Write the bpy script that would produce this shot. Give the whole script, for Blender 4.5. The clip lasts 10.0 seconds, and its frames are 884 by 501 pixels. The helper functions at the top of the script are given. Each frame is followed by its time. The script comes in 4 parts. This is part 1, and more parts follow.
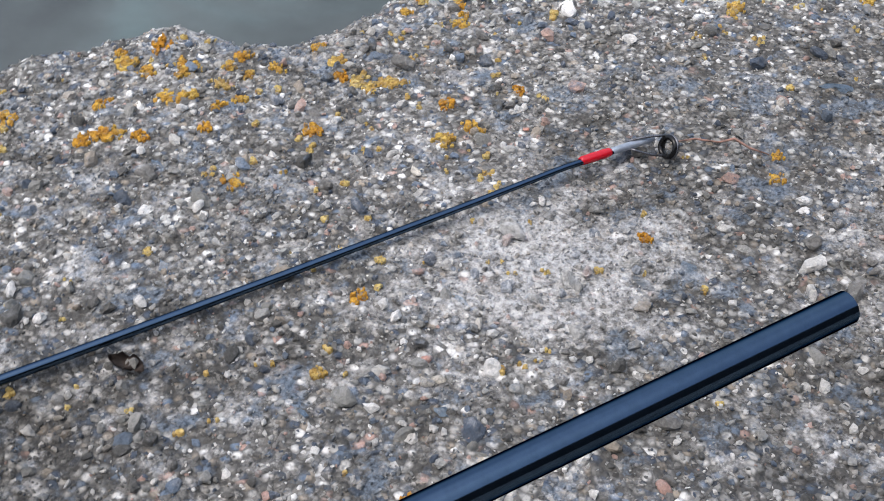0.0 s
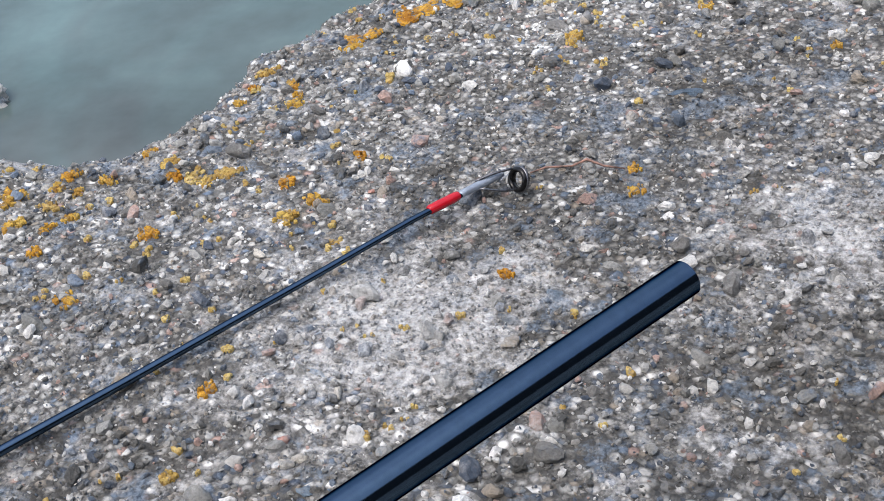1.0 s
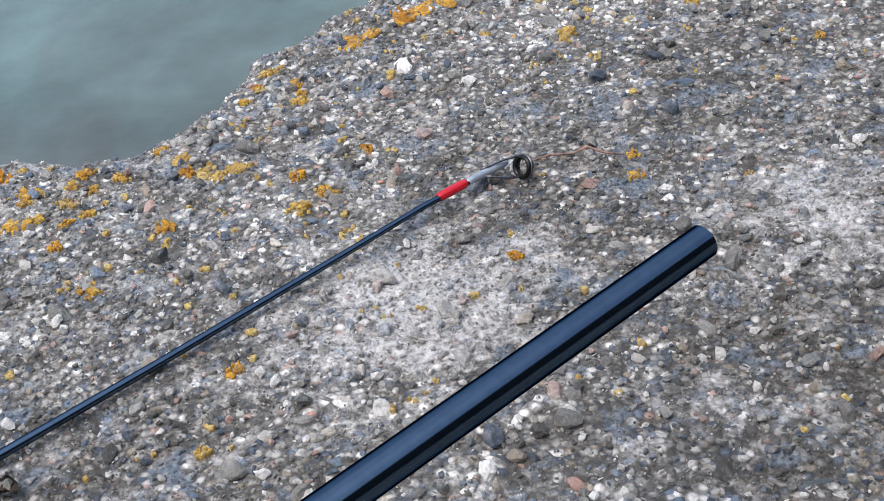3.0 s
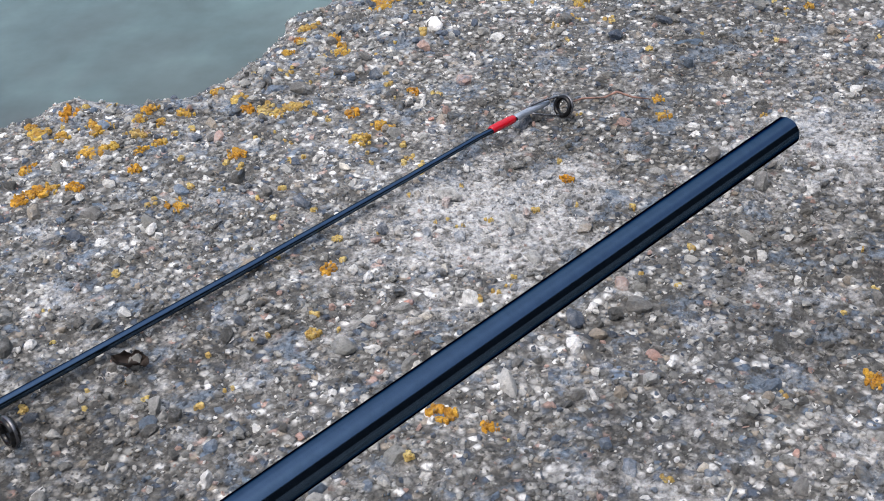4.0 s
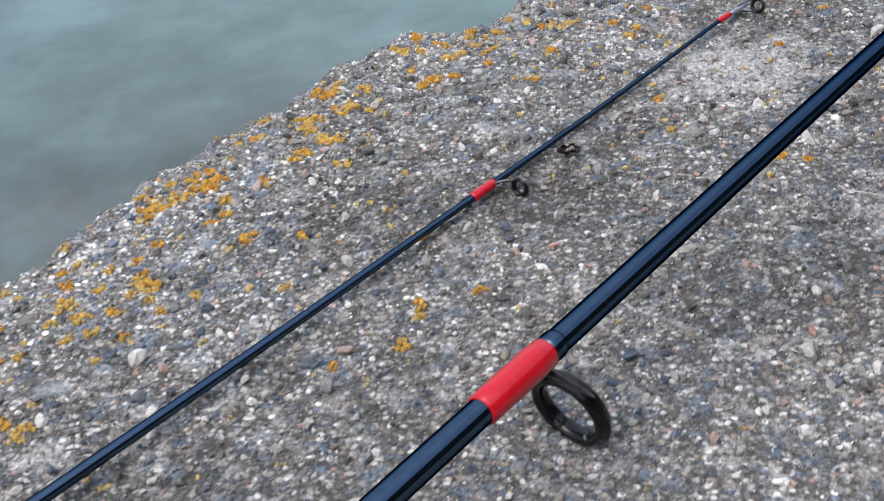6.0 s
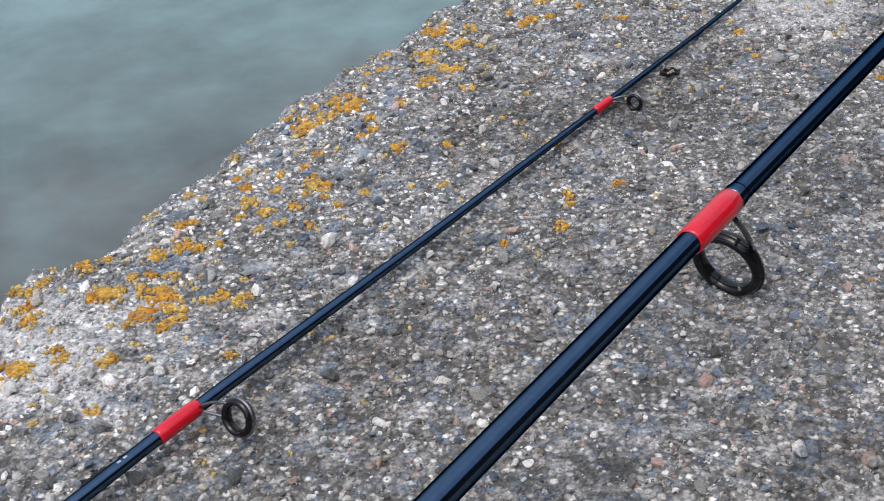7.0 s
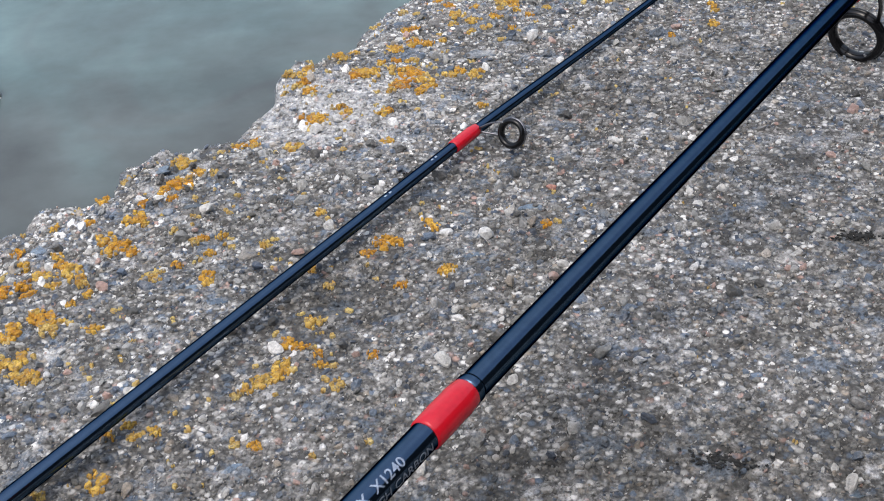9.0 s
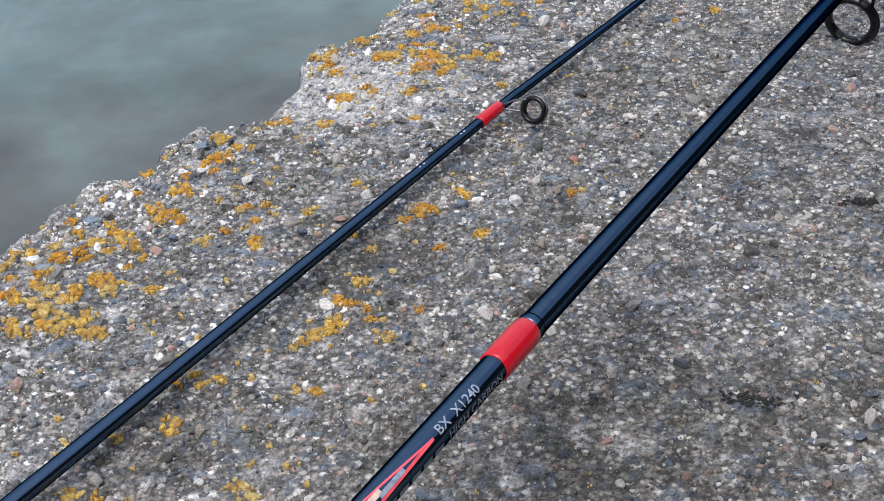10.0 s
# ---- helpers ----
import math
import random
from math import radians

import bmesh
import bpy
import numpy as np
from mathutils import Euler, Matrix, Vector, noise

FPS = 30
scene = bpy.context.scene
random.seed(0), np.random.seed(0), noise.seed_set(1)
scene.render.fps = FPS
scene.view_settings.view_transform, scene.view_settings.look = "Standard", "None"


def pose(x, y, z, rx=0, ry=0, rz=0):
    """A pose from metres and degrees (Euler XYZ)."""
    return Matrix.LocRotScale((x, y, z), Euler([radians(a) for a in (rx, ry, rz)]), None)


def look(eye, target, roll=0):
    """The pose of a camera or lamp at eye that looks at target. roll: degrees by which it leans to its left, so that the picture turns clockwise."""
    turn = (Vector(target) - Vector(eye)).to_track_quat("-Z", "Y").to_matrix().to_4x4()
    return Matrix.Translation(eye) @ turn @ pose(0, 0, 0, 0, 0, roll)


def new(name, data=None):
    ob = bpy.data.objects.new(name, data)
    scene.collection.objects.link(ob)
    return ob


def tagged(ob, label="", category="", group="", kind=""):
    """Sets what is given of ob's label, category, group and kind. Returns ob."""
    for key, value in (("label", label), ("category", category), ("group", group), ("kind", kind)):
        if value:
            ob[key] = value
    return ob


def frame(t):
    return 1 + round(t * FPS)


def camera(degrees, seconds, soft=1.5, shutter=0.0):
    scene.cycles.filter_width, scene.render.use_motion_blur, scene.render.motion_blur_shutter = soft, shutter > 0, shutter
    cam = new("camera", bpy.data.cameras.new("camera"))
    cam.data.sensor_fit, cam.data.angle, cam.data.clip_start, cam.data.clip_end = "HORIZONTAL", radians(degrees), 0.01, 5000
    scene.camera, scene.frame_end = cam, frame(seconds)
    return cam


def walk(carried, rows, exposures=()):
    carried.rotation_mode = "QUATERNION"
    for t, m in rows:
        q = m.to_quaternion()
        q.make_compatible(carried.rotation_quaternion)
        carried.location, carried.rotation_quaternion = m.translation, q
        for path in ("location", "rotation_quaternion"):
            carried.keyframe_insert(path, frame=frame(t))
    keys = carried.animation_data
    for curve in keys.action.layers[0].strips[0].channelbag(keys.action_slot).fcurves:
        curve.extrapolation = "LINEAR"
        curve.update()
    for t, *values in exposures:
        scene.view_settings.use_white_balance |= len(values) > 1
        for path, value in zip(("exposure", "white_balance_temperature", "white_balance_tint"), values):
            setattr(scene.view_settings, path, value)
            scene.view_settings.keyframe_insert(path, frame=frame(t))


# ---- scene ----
cam = camera(36.1, 10.0, 0.95, 0.15)
PATH = [
    (0, (0.118, -0.052, 0.243), (-0.477, 1.315, -1.09), -0.2),
    (0.1, (0.122, -0.050, 0.239), (-0.480, 1.337, -1.067), -1.8),
    (0.2, (0.128, -0.047, 0.233), (-0.472, 1.373, -1.042), -3.5),
    (0.3, (0.133, -0.043, 0.229), (-0.468, 1.395, -1.025), -5.5),
    (0.5, (0.143, -0.041, 0.22), (-0.461, 1.444, -0.975), -8.9),
    (1, (0.143, -0.037, 0.211), (-0.438, 1.468, -0.972), -9.6),
    (1.5, (0.143, -0.04, 0.21), (-0.435, 1.471, -0.966), -9.8),
    (2, (0.142, -0.041, 0.209), (-0.425, 1.47, -0.973), -10.0),
    (3.3, (0.128, -0.069, 0.215), (-0.377, 1.477, -0.949), -9.1),
    (3.5, (0.12, -0.081, 0.213), (-0.343, 1.48, -0.949), -7.9),
    (4, (0.094, -0.118, 0.217), (-0.262, 1.479, -0.933), -5.0),
    (4.5, (0.068, -0.149, 0.222), (-0.213, 1.478, -0.905), -4.4),
    (5, (0.037, -0.215, 0.239), (-0.22, 1.447, -0.844), -6.1),
    (5.5, (-0.012, -0.287, 0.257), (-0.21, 1.386, -0.821), -5.8),
    (6, (-0.048, -0.357, 0.267), (-0.223, 1.322, -0.805), -6.3),
    (6.2, (-0.069, -0.388, 0.267), (-0.211, 1.292, -0.809), -6.4),
    (7.3, (-0.148, -0.461, 0.276), (-0.214, 1.232, -0.786), -5.4),
    (7.5, (-0.164, -0.482, 0.276), (-0.22, 1.213, -0.783), -6.0),
    (8, (-0.189, -0.525, 0.275), (-0.225, 1.162, -0.798), -6.2),
    (8.5, (-0.216, -0.566, 0.277), (-0.238, 1.12, -0.799), -5.9),
    (9, (-0.246, -0.61, 0.274), (-0.235, 1.074, -0.805), -4.1),
    (9.5, (-0.262, -0.629, 0.272), (-0.218, 1.057, -0.803), -3.1),
    (10, (-0.277, -0.645, 0.28), (-0.205, 1.041, -0.794), -3.2),
]
walk(cam, [(t, look(e, g, r)) for t, e, g, r in PATH], [(0.0, -0.15), (1.0, -0.08), (6.0, -0.12), (10.0, -0.15)])

# ---- light: an overcast afternoon by the water ----
SUN_UP, SUN_ROUND = 66.0, 215.0
world = bpy.data.worlds.new("sky")
world.use_nodes = True
scene.world = world
wn = world.node_tree.nodes
sky = wn.new("ShaderNodeTexSky")
sky.sky_type, sky.sun_disc = "NISHITA", False
sky.sun_elevation, sky.sun_rotation = radians(SUN_UP), radians(SUN_ROUND)
sky.air_density, sky.dust_density, sky.ozone_density = 1.0, 4.0, 1.0
# a bright veil of cloud over the blue
veil = wn.new("ShaderNodeMix")
veil.data_type = "RGBA"
veil.inputs[7].default_value = (5.1, 5.6, 6.1, 1)
way = wn.new("ShaderNodeTexCoord")
puffs = wn.new("ShaderNodeTexNoise")
puffs.inputs["Scale"].default_value, puffs.inputs["Detail"].default_value = 1.2, 1.5
cover = wn.new("ShaderNodeMapRange")
for k, v in (("From Min", 0.35), ("From Max", 0.65), ("To Min", 0.0), ("To Max", 0.45)):
    cover.inputs[k].default_value = v
wl = world.node_tree.links
wl.new(way.outputs["Generated"], puffs.inputs["Vector"])
wl.new(puffs.outputs[0], cover.inputs[0])
wl.new(cover.outputs[0], veil.inputs[0])
wl.new(sky.outputs[0], veil.inputs[6])
# an overcast dome is brighter overhead than at the horizon
up = wn.new("ShaderNodeSeparateXYZ")
dome = wn.new("ShaderNodeMapRange")
for k, v in (("From Min", 0.0), ("From Max", 1.0), ("To Min", 0.85), ("To Max", 1.95)):
    dome.inputs[k].default_value = v
grade = wn.new("ShaderNodeVectorMath")
grade.operation = "SCALE"
wl.new(way.outputs["Generated"], up.inputs[0])
wl.new(up.outputs[2], dome.inputs[0])
wl.new(veil.outputs[2], grade.inputs[0])
wl.new(dome.outputs[0], grade.inputs["Scale"])
wl.new(grade.outputs[0], wn["Background"].inputs[0])
wn["Background"].inputs[1].default_value = 0.20
sun_data = bpy.data.lights.new("sun", "SUN")
sun_data.energy, sun_data.angle, sun_data.color = 0.6, radians(25), (0.90, 0.98, 1.0)
sun = new("sun", sun_data)
sun_way = Vector((math.sin(radians(SUN_ROUND)) * math.cos(radians(SUN_UP)),
                  math.cos(radians(SUN_ROUND)) * math.cos(radians(SUN_UP)), math.sin(radians(SUN_UP))))
sun.matrix_world = look(sun_way * 20, (0, 0, 0))

# ---- the quay's own axes: u along the rods, v towards the water ----
DX, DY = 0.584, 0.8118


def at(u, v, z=0.0):
    return Vector((u * DX - v * DY, u * DY + v * DX, z))


def uv(x, y):
    return x * DX + y * DY, -x * DY + y * DX


# ---- materials ----
def material(name):
    m = bpy.data.materials.new(name)
    m.use_nodes = True
    t = m.node_tree
    return m, t, t.nodes["Principled BSDF"]


def node(t, kind, **values):
    n = t.nodes.new(kind)
    for k, v in values.items():
        if k in n.inputs:
            n.inputs[k].default_value = v
    return n


def ramp(t, source, stops, constant=False):
    n = t.nodes.new("ShaderNodeValToRGB")
    n.color_ramp.interpolation = "CONSTANT" if constant else "LINEAR"
    e = n.color_ramp.elements
    while len(e) < len(stops):
        e.new(0.5)
    for el, (p, c) in zip(e, stops):
        el.position, el.color = p, (*c, 1) if len(c) == 3 else (c[0], c[0], c[0], 1)
    t.links.new(source, n.inputs[0])
    return n.outputs[0]


def mix(t, fac, a, b, mode="MIX"):
    n = t.nodes.new("ShaderNodeMix")
    n.data_type, n.blend_type = "RGBA", mode
    for s, v in ((0, fac), (6, a), (7, b)):
        if isinstance(v, (int, float)):
            n.inputs[s].default_value = v
        elif isinstance(v, tuple):
            n.inputs[s].default_value = (*v, 1)
        else:
            t.links.new(v, n.inputs[s])
    return n.outputs[2]


def calc(t, op, a, b=0.0, c=0.0):
    n = t.nodes.new("ShaderNodeMath")
    n.operation = op
    for s, v in ((0, a), (1, b), (2, c)):
        if isinstance(v, (int, float)):
            n.inputs[s].default_value = v
        else:
            t.links.new(v, n.inputs[s])
    return n.outputs[0]


def coords(t, object_space=True):
    n = t.nodes.new("ShaderNodeTexCoord" if object_space else "ShaderNodeNewGeometry")
    return n.outputs["Object" if object_space else "Position"]


def noise_tex(t, co, scale, detail=4.0, rough=0.55):
    n = node(t, "ShaderNodeTexNoise", Scale=scale, Detail=detail, Roughness=rough)
    t.links.new(co, n.inputs["Vector"])
    return n.outputs[0]


def cells(t, co, scale, feature="F1"):
    n = node(t, "ShaderNodeTexVoronoi", Scale=scale)
    n.feature = feature
    t.links.new(co, n.inputs["Vector"])
    return n


def bump(t, p, height, strength, distance, after=None):
    n = node(t, "ShaderNodeBump", Strength=strength, Distance=distance)
    t.links.new(height, n.inputs["Height"])
    if after is not None:
        t.links.new(after, n.inputs["Normal"])
    t.links.new(n.outputs[0], p.inputs["Normal"])
    return n.outputs[0]


STONE_STOPS = [(0.0, (0.25, 0.25, 0.235)), (0.13, (0.09, 0.09, 0.086)), (0.23, (0.50, 0.49, 0.465)), (0.33, (0.135, 0.132, 0.124)),
               (0.43, (0.38, 0.38, 0.365)), (0.53, (0.07, 0.092, 0.13)), (0.61, (0.76, 0.75, 0.725)), (0.69, (0.34, 0.295, 0.24)),
               (0.74, (0.14, 0.185, 0.25)), (0.81, (0.44, 0.30, 0.255)), (0.84, (0.85, 0.84, 0.82)), (0.91, (0.19, 0.185, 0.175))]


DARK_PATCHES = ((-0.214, -0.345, 0.12), (-0.125, 0.09, 0.07), (-0.36, -0.30, 0.06), (-0.29, -0.21, 0.05), (-0.06, 0.10, 0.05), (-0.15, -0.31, 0.05))


def lime_bloom(t, co, colour, most):
    """Pale lime crust in a few ragged patches."""
    lime = 0.0
    for (x, y, r) in ((0.035, 0.203, 0.055), (0.135, 0.255, 0.035), (0.085, 0.075, 0.03), (-0.29, -0.06, 0.06)):
        v = t.nodes.new("ShaderNodeVectorMath")
        v.operation = "DISTANCE"
        t.links.new(co, v.inputs[0])
        v.inputs[1].default_value = (x, y, 0)
        near = calc(t, "SUBTRACT", 1.0, calc(t, "DIVIDE", v.outputs["Value"], r))
        lime = calc(t, "MAXIMUM", near, lime)
    ragged = calc(t, "ADD", lime, calc(t, "MULTIPLY", calc(t, "SUBTRACT", noise_tex(t, co, 55.0, 8.0, 0.82), 0.5), 4.6))
    fac = calc(t, "MULTIPLY", ramp(t, ragged, [(0.2, (0.0,)), (0.75, (1.0,))]), most)
    crust = ramp(t, noise_tex(t, co, 430.0, 5.0, 0.75), [(0.36, (0.15, 0.147, 0.14)), (0.46, (0.46, 0.455, 0.445)), (0.6, (0.74, 0.74, 0.73))])
    return mix(t, fac, colour, crust)


def film_and_tone(t, co, colour):
    """Weathering film with set darker patches and a paler rim, over paste and stones."""
    a = ramp(t, noise_tex(t, co, 8.0, 5.0, 0.6), [(0.32, (0.62, 0.61, 0.585)), (0.5, (0.92, 0.92, 0.91)), (0.68, (1.18, 1.18, 1.18))])
    b = ramp(t, noise_tex(t, co, 55.0, 4.0, 0.65), [(0.3, (0.70, 0.695, 0.68)), (0.5, (1.0, 1.0, 1.0)), (0.7, (1.15, 1.15, 1.15))])
    colour = mix(t, 1.0, mix(t, 1.0, colour, a, "MULTIPLY"), b, "MULTIPLY")
    # pale and blue-grey blotches of crust, a few millimetres across
    colour = mix(t, ramp(t, noise_tex(t, co, 95.0, 6.0, 0.72), [(0.54, (0.0,)), (0.66, (0.55,))]), colour, ramp(t, noise_tex(t, co, 800.0, 3.0, 0.7), [(0.35, (0.22, 0.215, 0.205)), (0.65, (0.56, 0.55, 0.535))]))
    colour = mix(t, ramp(t, noise_tex(t, co, 62.0, 6.0, 0.75), [(0.37, (0.78,)), (0.455, (0.0,))]), colour, ramp(t, noise_tex(t, co, 900.0, 3.0, 0.7), [(0.35, (0.045, 0.06, 0.08)), (0.65, (0.20, 0.25, 0.31))]))
    # ragged darker patches at set places
    dark_near = 0.0
    for (x, y, r) in DARK_PATCHES:
        v = t.nodes.new("ShaderNodeVectorMath")
        v.operation = "DISTANCE"
        t.links.new(co, v.inputs[0])
        v.inputs[1].default_value = (x, y, 0)
        dark_near = calc(t, "MAXIMUM", calc(t, "SUBTRACT", 1.0, calc(t, "DIVIDE", v.outputs["Value"], r)), dark_near)
    ragged = calc(t, "ADD", dark_near, calc(t, "MULTIPLY", calc(t, "SUBTRACT", noise_tex(t, co, 45.0, 6.0, 0.75), 0.5), 2.4))
    colour = mix(t, ramp(t, ragged, [(0.1, (0.0,)), (0.8, (1.0,))]), colour, mix(t, 1.0, colour, (0.56, 0.55, 0.53), "MULTIPLY"))
    # paler towards the rim, with a ragged border
    rim = t.nodes.new("ShaderNodeVectorMath")
    rim.operation = "DOT_PRODUCT"
    t.links.new(co, rim.inputs[0])
    rim.inputs[1].default_value = (-DY, DX, 0)
    rim_tone = calc(t, "ADD", rim.outputs["Value"], calc(t, "MULTIPLY", calc(t, "SUBTRACT", noise_tex(t, co, 14.0, 4.0, 0.6), 0.5), 0.14))
    return mix(t, ramp(t, rim_tone, [(0.11, (0.0,)), (0.20, (1.0,))]), colour, mix(t, 1.0, colour, (1.28, 1.29, 1.30), "MULTIPLY"))


def concrete():
    m, t, p = material("weathered_concrete")
    co = coords(t, False)
    sand = cells(t, co, 900.0)
    grit = cells(t, co, 420.0)
    grain_a = ramp(t, sand.outputs["Color"], [(0.0, (0.05, 0.048, 0.044)), (0.3, (0.095, 0.091, 0.084)), (0.55, (0.17, 0.165, 0.152)), (0.78, (0.28, 0.27, 0.25)), (1.0, (0.46, 0.44, 0.41))])
    grain_b = ramp(t, grit.outputs["Color"], STONE_STOPS, True)
    pick = ramp(t, noise_tex(t, co, 160.0, 3.0), [(0.42, (0.0,)), (0.58, (1.0,))])
    body = mix(t, pick, grain_a, grain_b)
    # dark paste between the grains, its colour deepened further for crevice shade
    paste = mix(t, ramp(t, grit.outputs["Distance"], [(0.35, (0.0,)), (0.62, (0.75,))]), body, (0.045, 0.043, 0.04))
    colour = film_and_tone(t, co, paste)
    colour = lime_bloom(t, co, colour, 0.6)
    t.links.new(colour, p.inputs["Base Color"])
    p.inputs["Roughness"].default_value = 0.9
    rough = calc(t, "ADD", calc(t, "MULTIPLY", sand.outputs["Distance"], -0.6), calc(t, "MULTIPLY", grit.outputs["Distance"], -0.9))
    bump(t, p, rough, 0.9, 0.0009, bump(t, p, noise_tex(t, co, 240.0, 5.0, 0.7), 0.7, 0.002))
    return m


def stone(name, stops, source):
    """Aggregate stones; each takes its own colour from stops."""
    m, t, p = material(name)
    n = t.nodes.new("ShaderNodeNewGeometry" if source == "island" else "ShaderNodeObjectInfo")
    own = n.outputs["Random Per Island" if source == "island" else "Random"]
    co = coords(t, False)
    colour = ramp(t, own, stops, True)
    speck = ramp(t, noise_tex(t, co, 1500.0, 3.0, 0.7), [(0.3, (0.72, 0.72, 0.72)), (0.5, (1.0, 1.0, 1.0)), (0.72, (1.22, 1.2, 1.18))])
    if source == "object":
        colour = mix(t, ramp(t, noise_tex(t, co, 480.0, 6.0, 0.8), [(0.47, (0.0,)), (0.60, (0.5,))]), colour, mix(t, 1.0, colour, (1.5, 1.5, 1.5), "MULTIPLY"))
        colour = mix(t, ramp(t, noise_tex(t, co, 560.0, 6.0, 0.8), [(0.36, (0.8,)), (0.46, (0.0,))]), colour, mix(t, 1.0, colour, (0.4, 0.4, 0.4), "MULTIPLY"))
    dust = ramp(t, noise_tex(t, co, 420.0, 4.0, 0.7), [(0.47, (0.0,)), (0.70, (0.34,))])
    film = ramp(t, noise_tex(t, co, 1100.0, 3.0, 0.7), [(0.35, (0.08, 0.078, 0.072)), (0.65, (0.42, 0.41, 0.39))])
    colour = lime_bloom(t, co, film_and_tone(t, co, mix(t, dust, mix(t, 1.0, colour, speck, "MULTIPLY"), film)), 0.5)
    t.links.new(colour, p.inputs["Base Color"])
    p.inputs["Roughness"].default_value = 0.72
    bump(t, p, noise_tex(t, co, 700.0, 5.0, 0.8), 0.9, 0.0014)
    return m


def lichen_crust():
    m, t, p = material("orange_lichen")
    co = coords(t, False)
    n = t.nodes.new("ShaderNodeObjectInfo")
    lobe_tone = t.nodes.new("ShaderNodeNewGeometry").outputs["Random Per Island"]
    tone = ramp(t, n.outputs["Random"], [(0.0, (0.60, 0.30, 0.02)), (0.35, (0.64, 0.38, 0.045)), (0.7, (0.62, 0.42, 0.075)), (1.0, (0.55, 0.43, 0.14))])
    own = ramp(t, lobe_tone, [(0.0, (0.72, 0.64, 0.55)), (0.35, (0.98, 0.97, 0.95)), (1.0, (1.12, 1.12, 1.2))])
    grain = ramp(t, noise_tex(t, co, 850.0, 4.0, 0.72), [(0.33, (0.42, 0.34, 0.26)), (0.47, (1.0, 1.0, 1.0)), (0.68, (1.2, 1.24, 1.7))])
    patch = ramp(t, noise_tex(t, co, 260.0, 3.0, 0.6), [(0.35, (0.8, 0.68, 0.6)), (0.6, (1.05, 1.08, 1.2))])
    colour = mix(t, 1.0, mix(t, 1.0, mix(t, 1.0, tone, own, "MULTIPLY"), grain, "MULTIPLY"), patch, "MULTIPLY")
    # stone shows through where the crust is thin
    colour = mix(t, ramp(t, noise_tex(t, co, 620.0, 4.0, 0.7), [(0.54, (0.0,)), (0.62, (0.85,))]), colour, (0.22, 0.20, 0.16))
    t.links.new(colour, p.inputs["Base Color"])
    p.inputs["Roughness"].default_value = 0.95
    bump(t, p, noise_tex(t, co, 1100.0, 4.0, 0.75), 1.0, 0.0012)
    return m


def plain(name, colour, rough, metal=0.0, coat=0.0, wear=0.12, scale=400.0):
    m, t, p = material(name)
    co = coords(t)
    n = noise_tex(t, co, scale, 4.0, 0.6)
    lo, hi = tuple(c * (1 - wear) for c in colour), tuple(min(1, c * (1 + wear)) for c in colour)
    t.links.new(ramp(t, n, [(0.35, lo), (0.65, hi)]), p.inputs["Base Color"])
    t.links.new(ramp(t, n, [(0.3, (rough * (1 - wear),)), (0.7, (min(1, rough * (1 + wear)),))]), p.inputs["Roughness"])
    p.inputs["Metallic"].default_value = metal
    p.inputs["Coat Weight"].default_value = coat
    p.inputs["Coat Roughness"].default_value = 0.07
    p.inputs["Coat IOR"].default_value = 1.6
    return m


def water_surface():
    m, t, p = material("harbour_water")
    co = coords(t, False)
    out = t.nodes.new("ShaderNodeVectorMath")
    out.operation = "DOT_PRODUCT"
    t.links.new(co, out.inputs[0])
    out.inputs[1].default_value = (0.12, 1.0, 0)
    swirl = node(t, "ShaderNodeTexNoise", Scale=2.6, Detail=3.0, Roughness=0.55, Distortion=1.6)
    t.links.new(co, swirl.inputs["Vector"])
    # grey-brown near the quay, greener further out, swirled like the cloud it reflects
    offshore = calc(t, "ADD", out.outputs["Value"], calc(t, "MULTIPLY", calc(t, "SUBTRACT", swirl.outputs[0], 0.5), 0.75))
    # the border between the tones wanders along the quay
    offshore = calc(t, "ADD", offshore, calc(t, "MULTIPLY", calc(t, "SUBTRACT", noise_tex(t, co, 0.45, 2.0, 0.5), 0.5), 1.6))
    tone = ramp(t, calc(t, "MULTIPLY", calc(t, "SUBTRACT", offshore, 0.46), 1.0), [(0.1, (0.048, 0.049, 0.045)), (0.45, (0.078, 0.092, 0.089)), (0.85, (0.102, 0.156, 0.154))])
    # paler and darker blotches of reflected cloud, painted into the colour
    cloud_tone = mix(t, 1.0, tone, ramp(t, noise_tex(t, co, 5.0, 5.0, 0.6), [(0.34, (0.72, 0.72, 0.72)), (0.66, (1.22, 1.22, 1.22))]), "MULTIPLY")
    t.links.new(cloud_tone, p.inputs["Base Color"])
    p.inputs["Roughness"].default_value = 0.06
    p.inputs["IOR"].default_value = 1.333
    waves = node(t, "ShaderNodeMapping")
    waves.inputs["Rotation"].default_value = (0, 0, 0.5)
    waves.inputs["Scale"].default_value = (1.0, 1.4, 1.0)
    t.links.new(co, waves.inputs["Vector"])
    bump(t, p, noise_tex(t, waves.outputs[0], 2.6, 2.0, 0.45), 0.13, 0.06)
    return m


MAT_CONCRETE = concrete()
MAT_PEBBLES = stone("mixed_pebbles", STONE_STOPS, "island")
MAT_LICHEN = lichen_crust()
MAT_BLANK = plain("black_carbon_blank", (0.070, 0.108, 0.160), 0.15, 1.0, 0.0, 0.06)
MAT_BLANK.node_tree.nodes["Principled BSDF"].inputs["Specular Tint"].default_value = (0.05, 0.05, 0.06, 1)
MAT_RED = plain("red_thread_wrap", (0.46, 0.006, 0.015), 0.18, 0.0, 0.0, 0.06, 700.0)
MAT_RED.node_tree.nodes["Principled BSDF"].inputs["Specular IOR Level"].default_value = 0.75
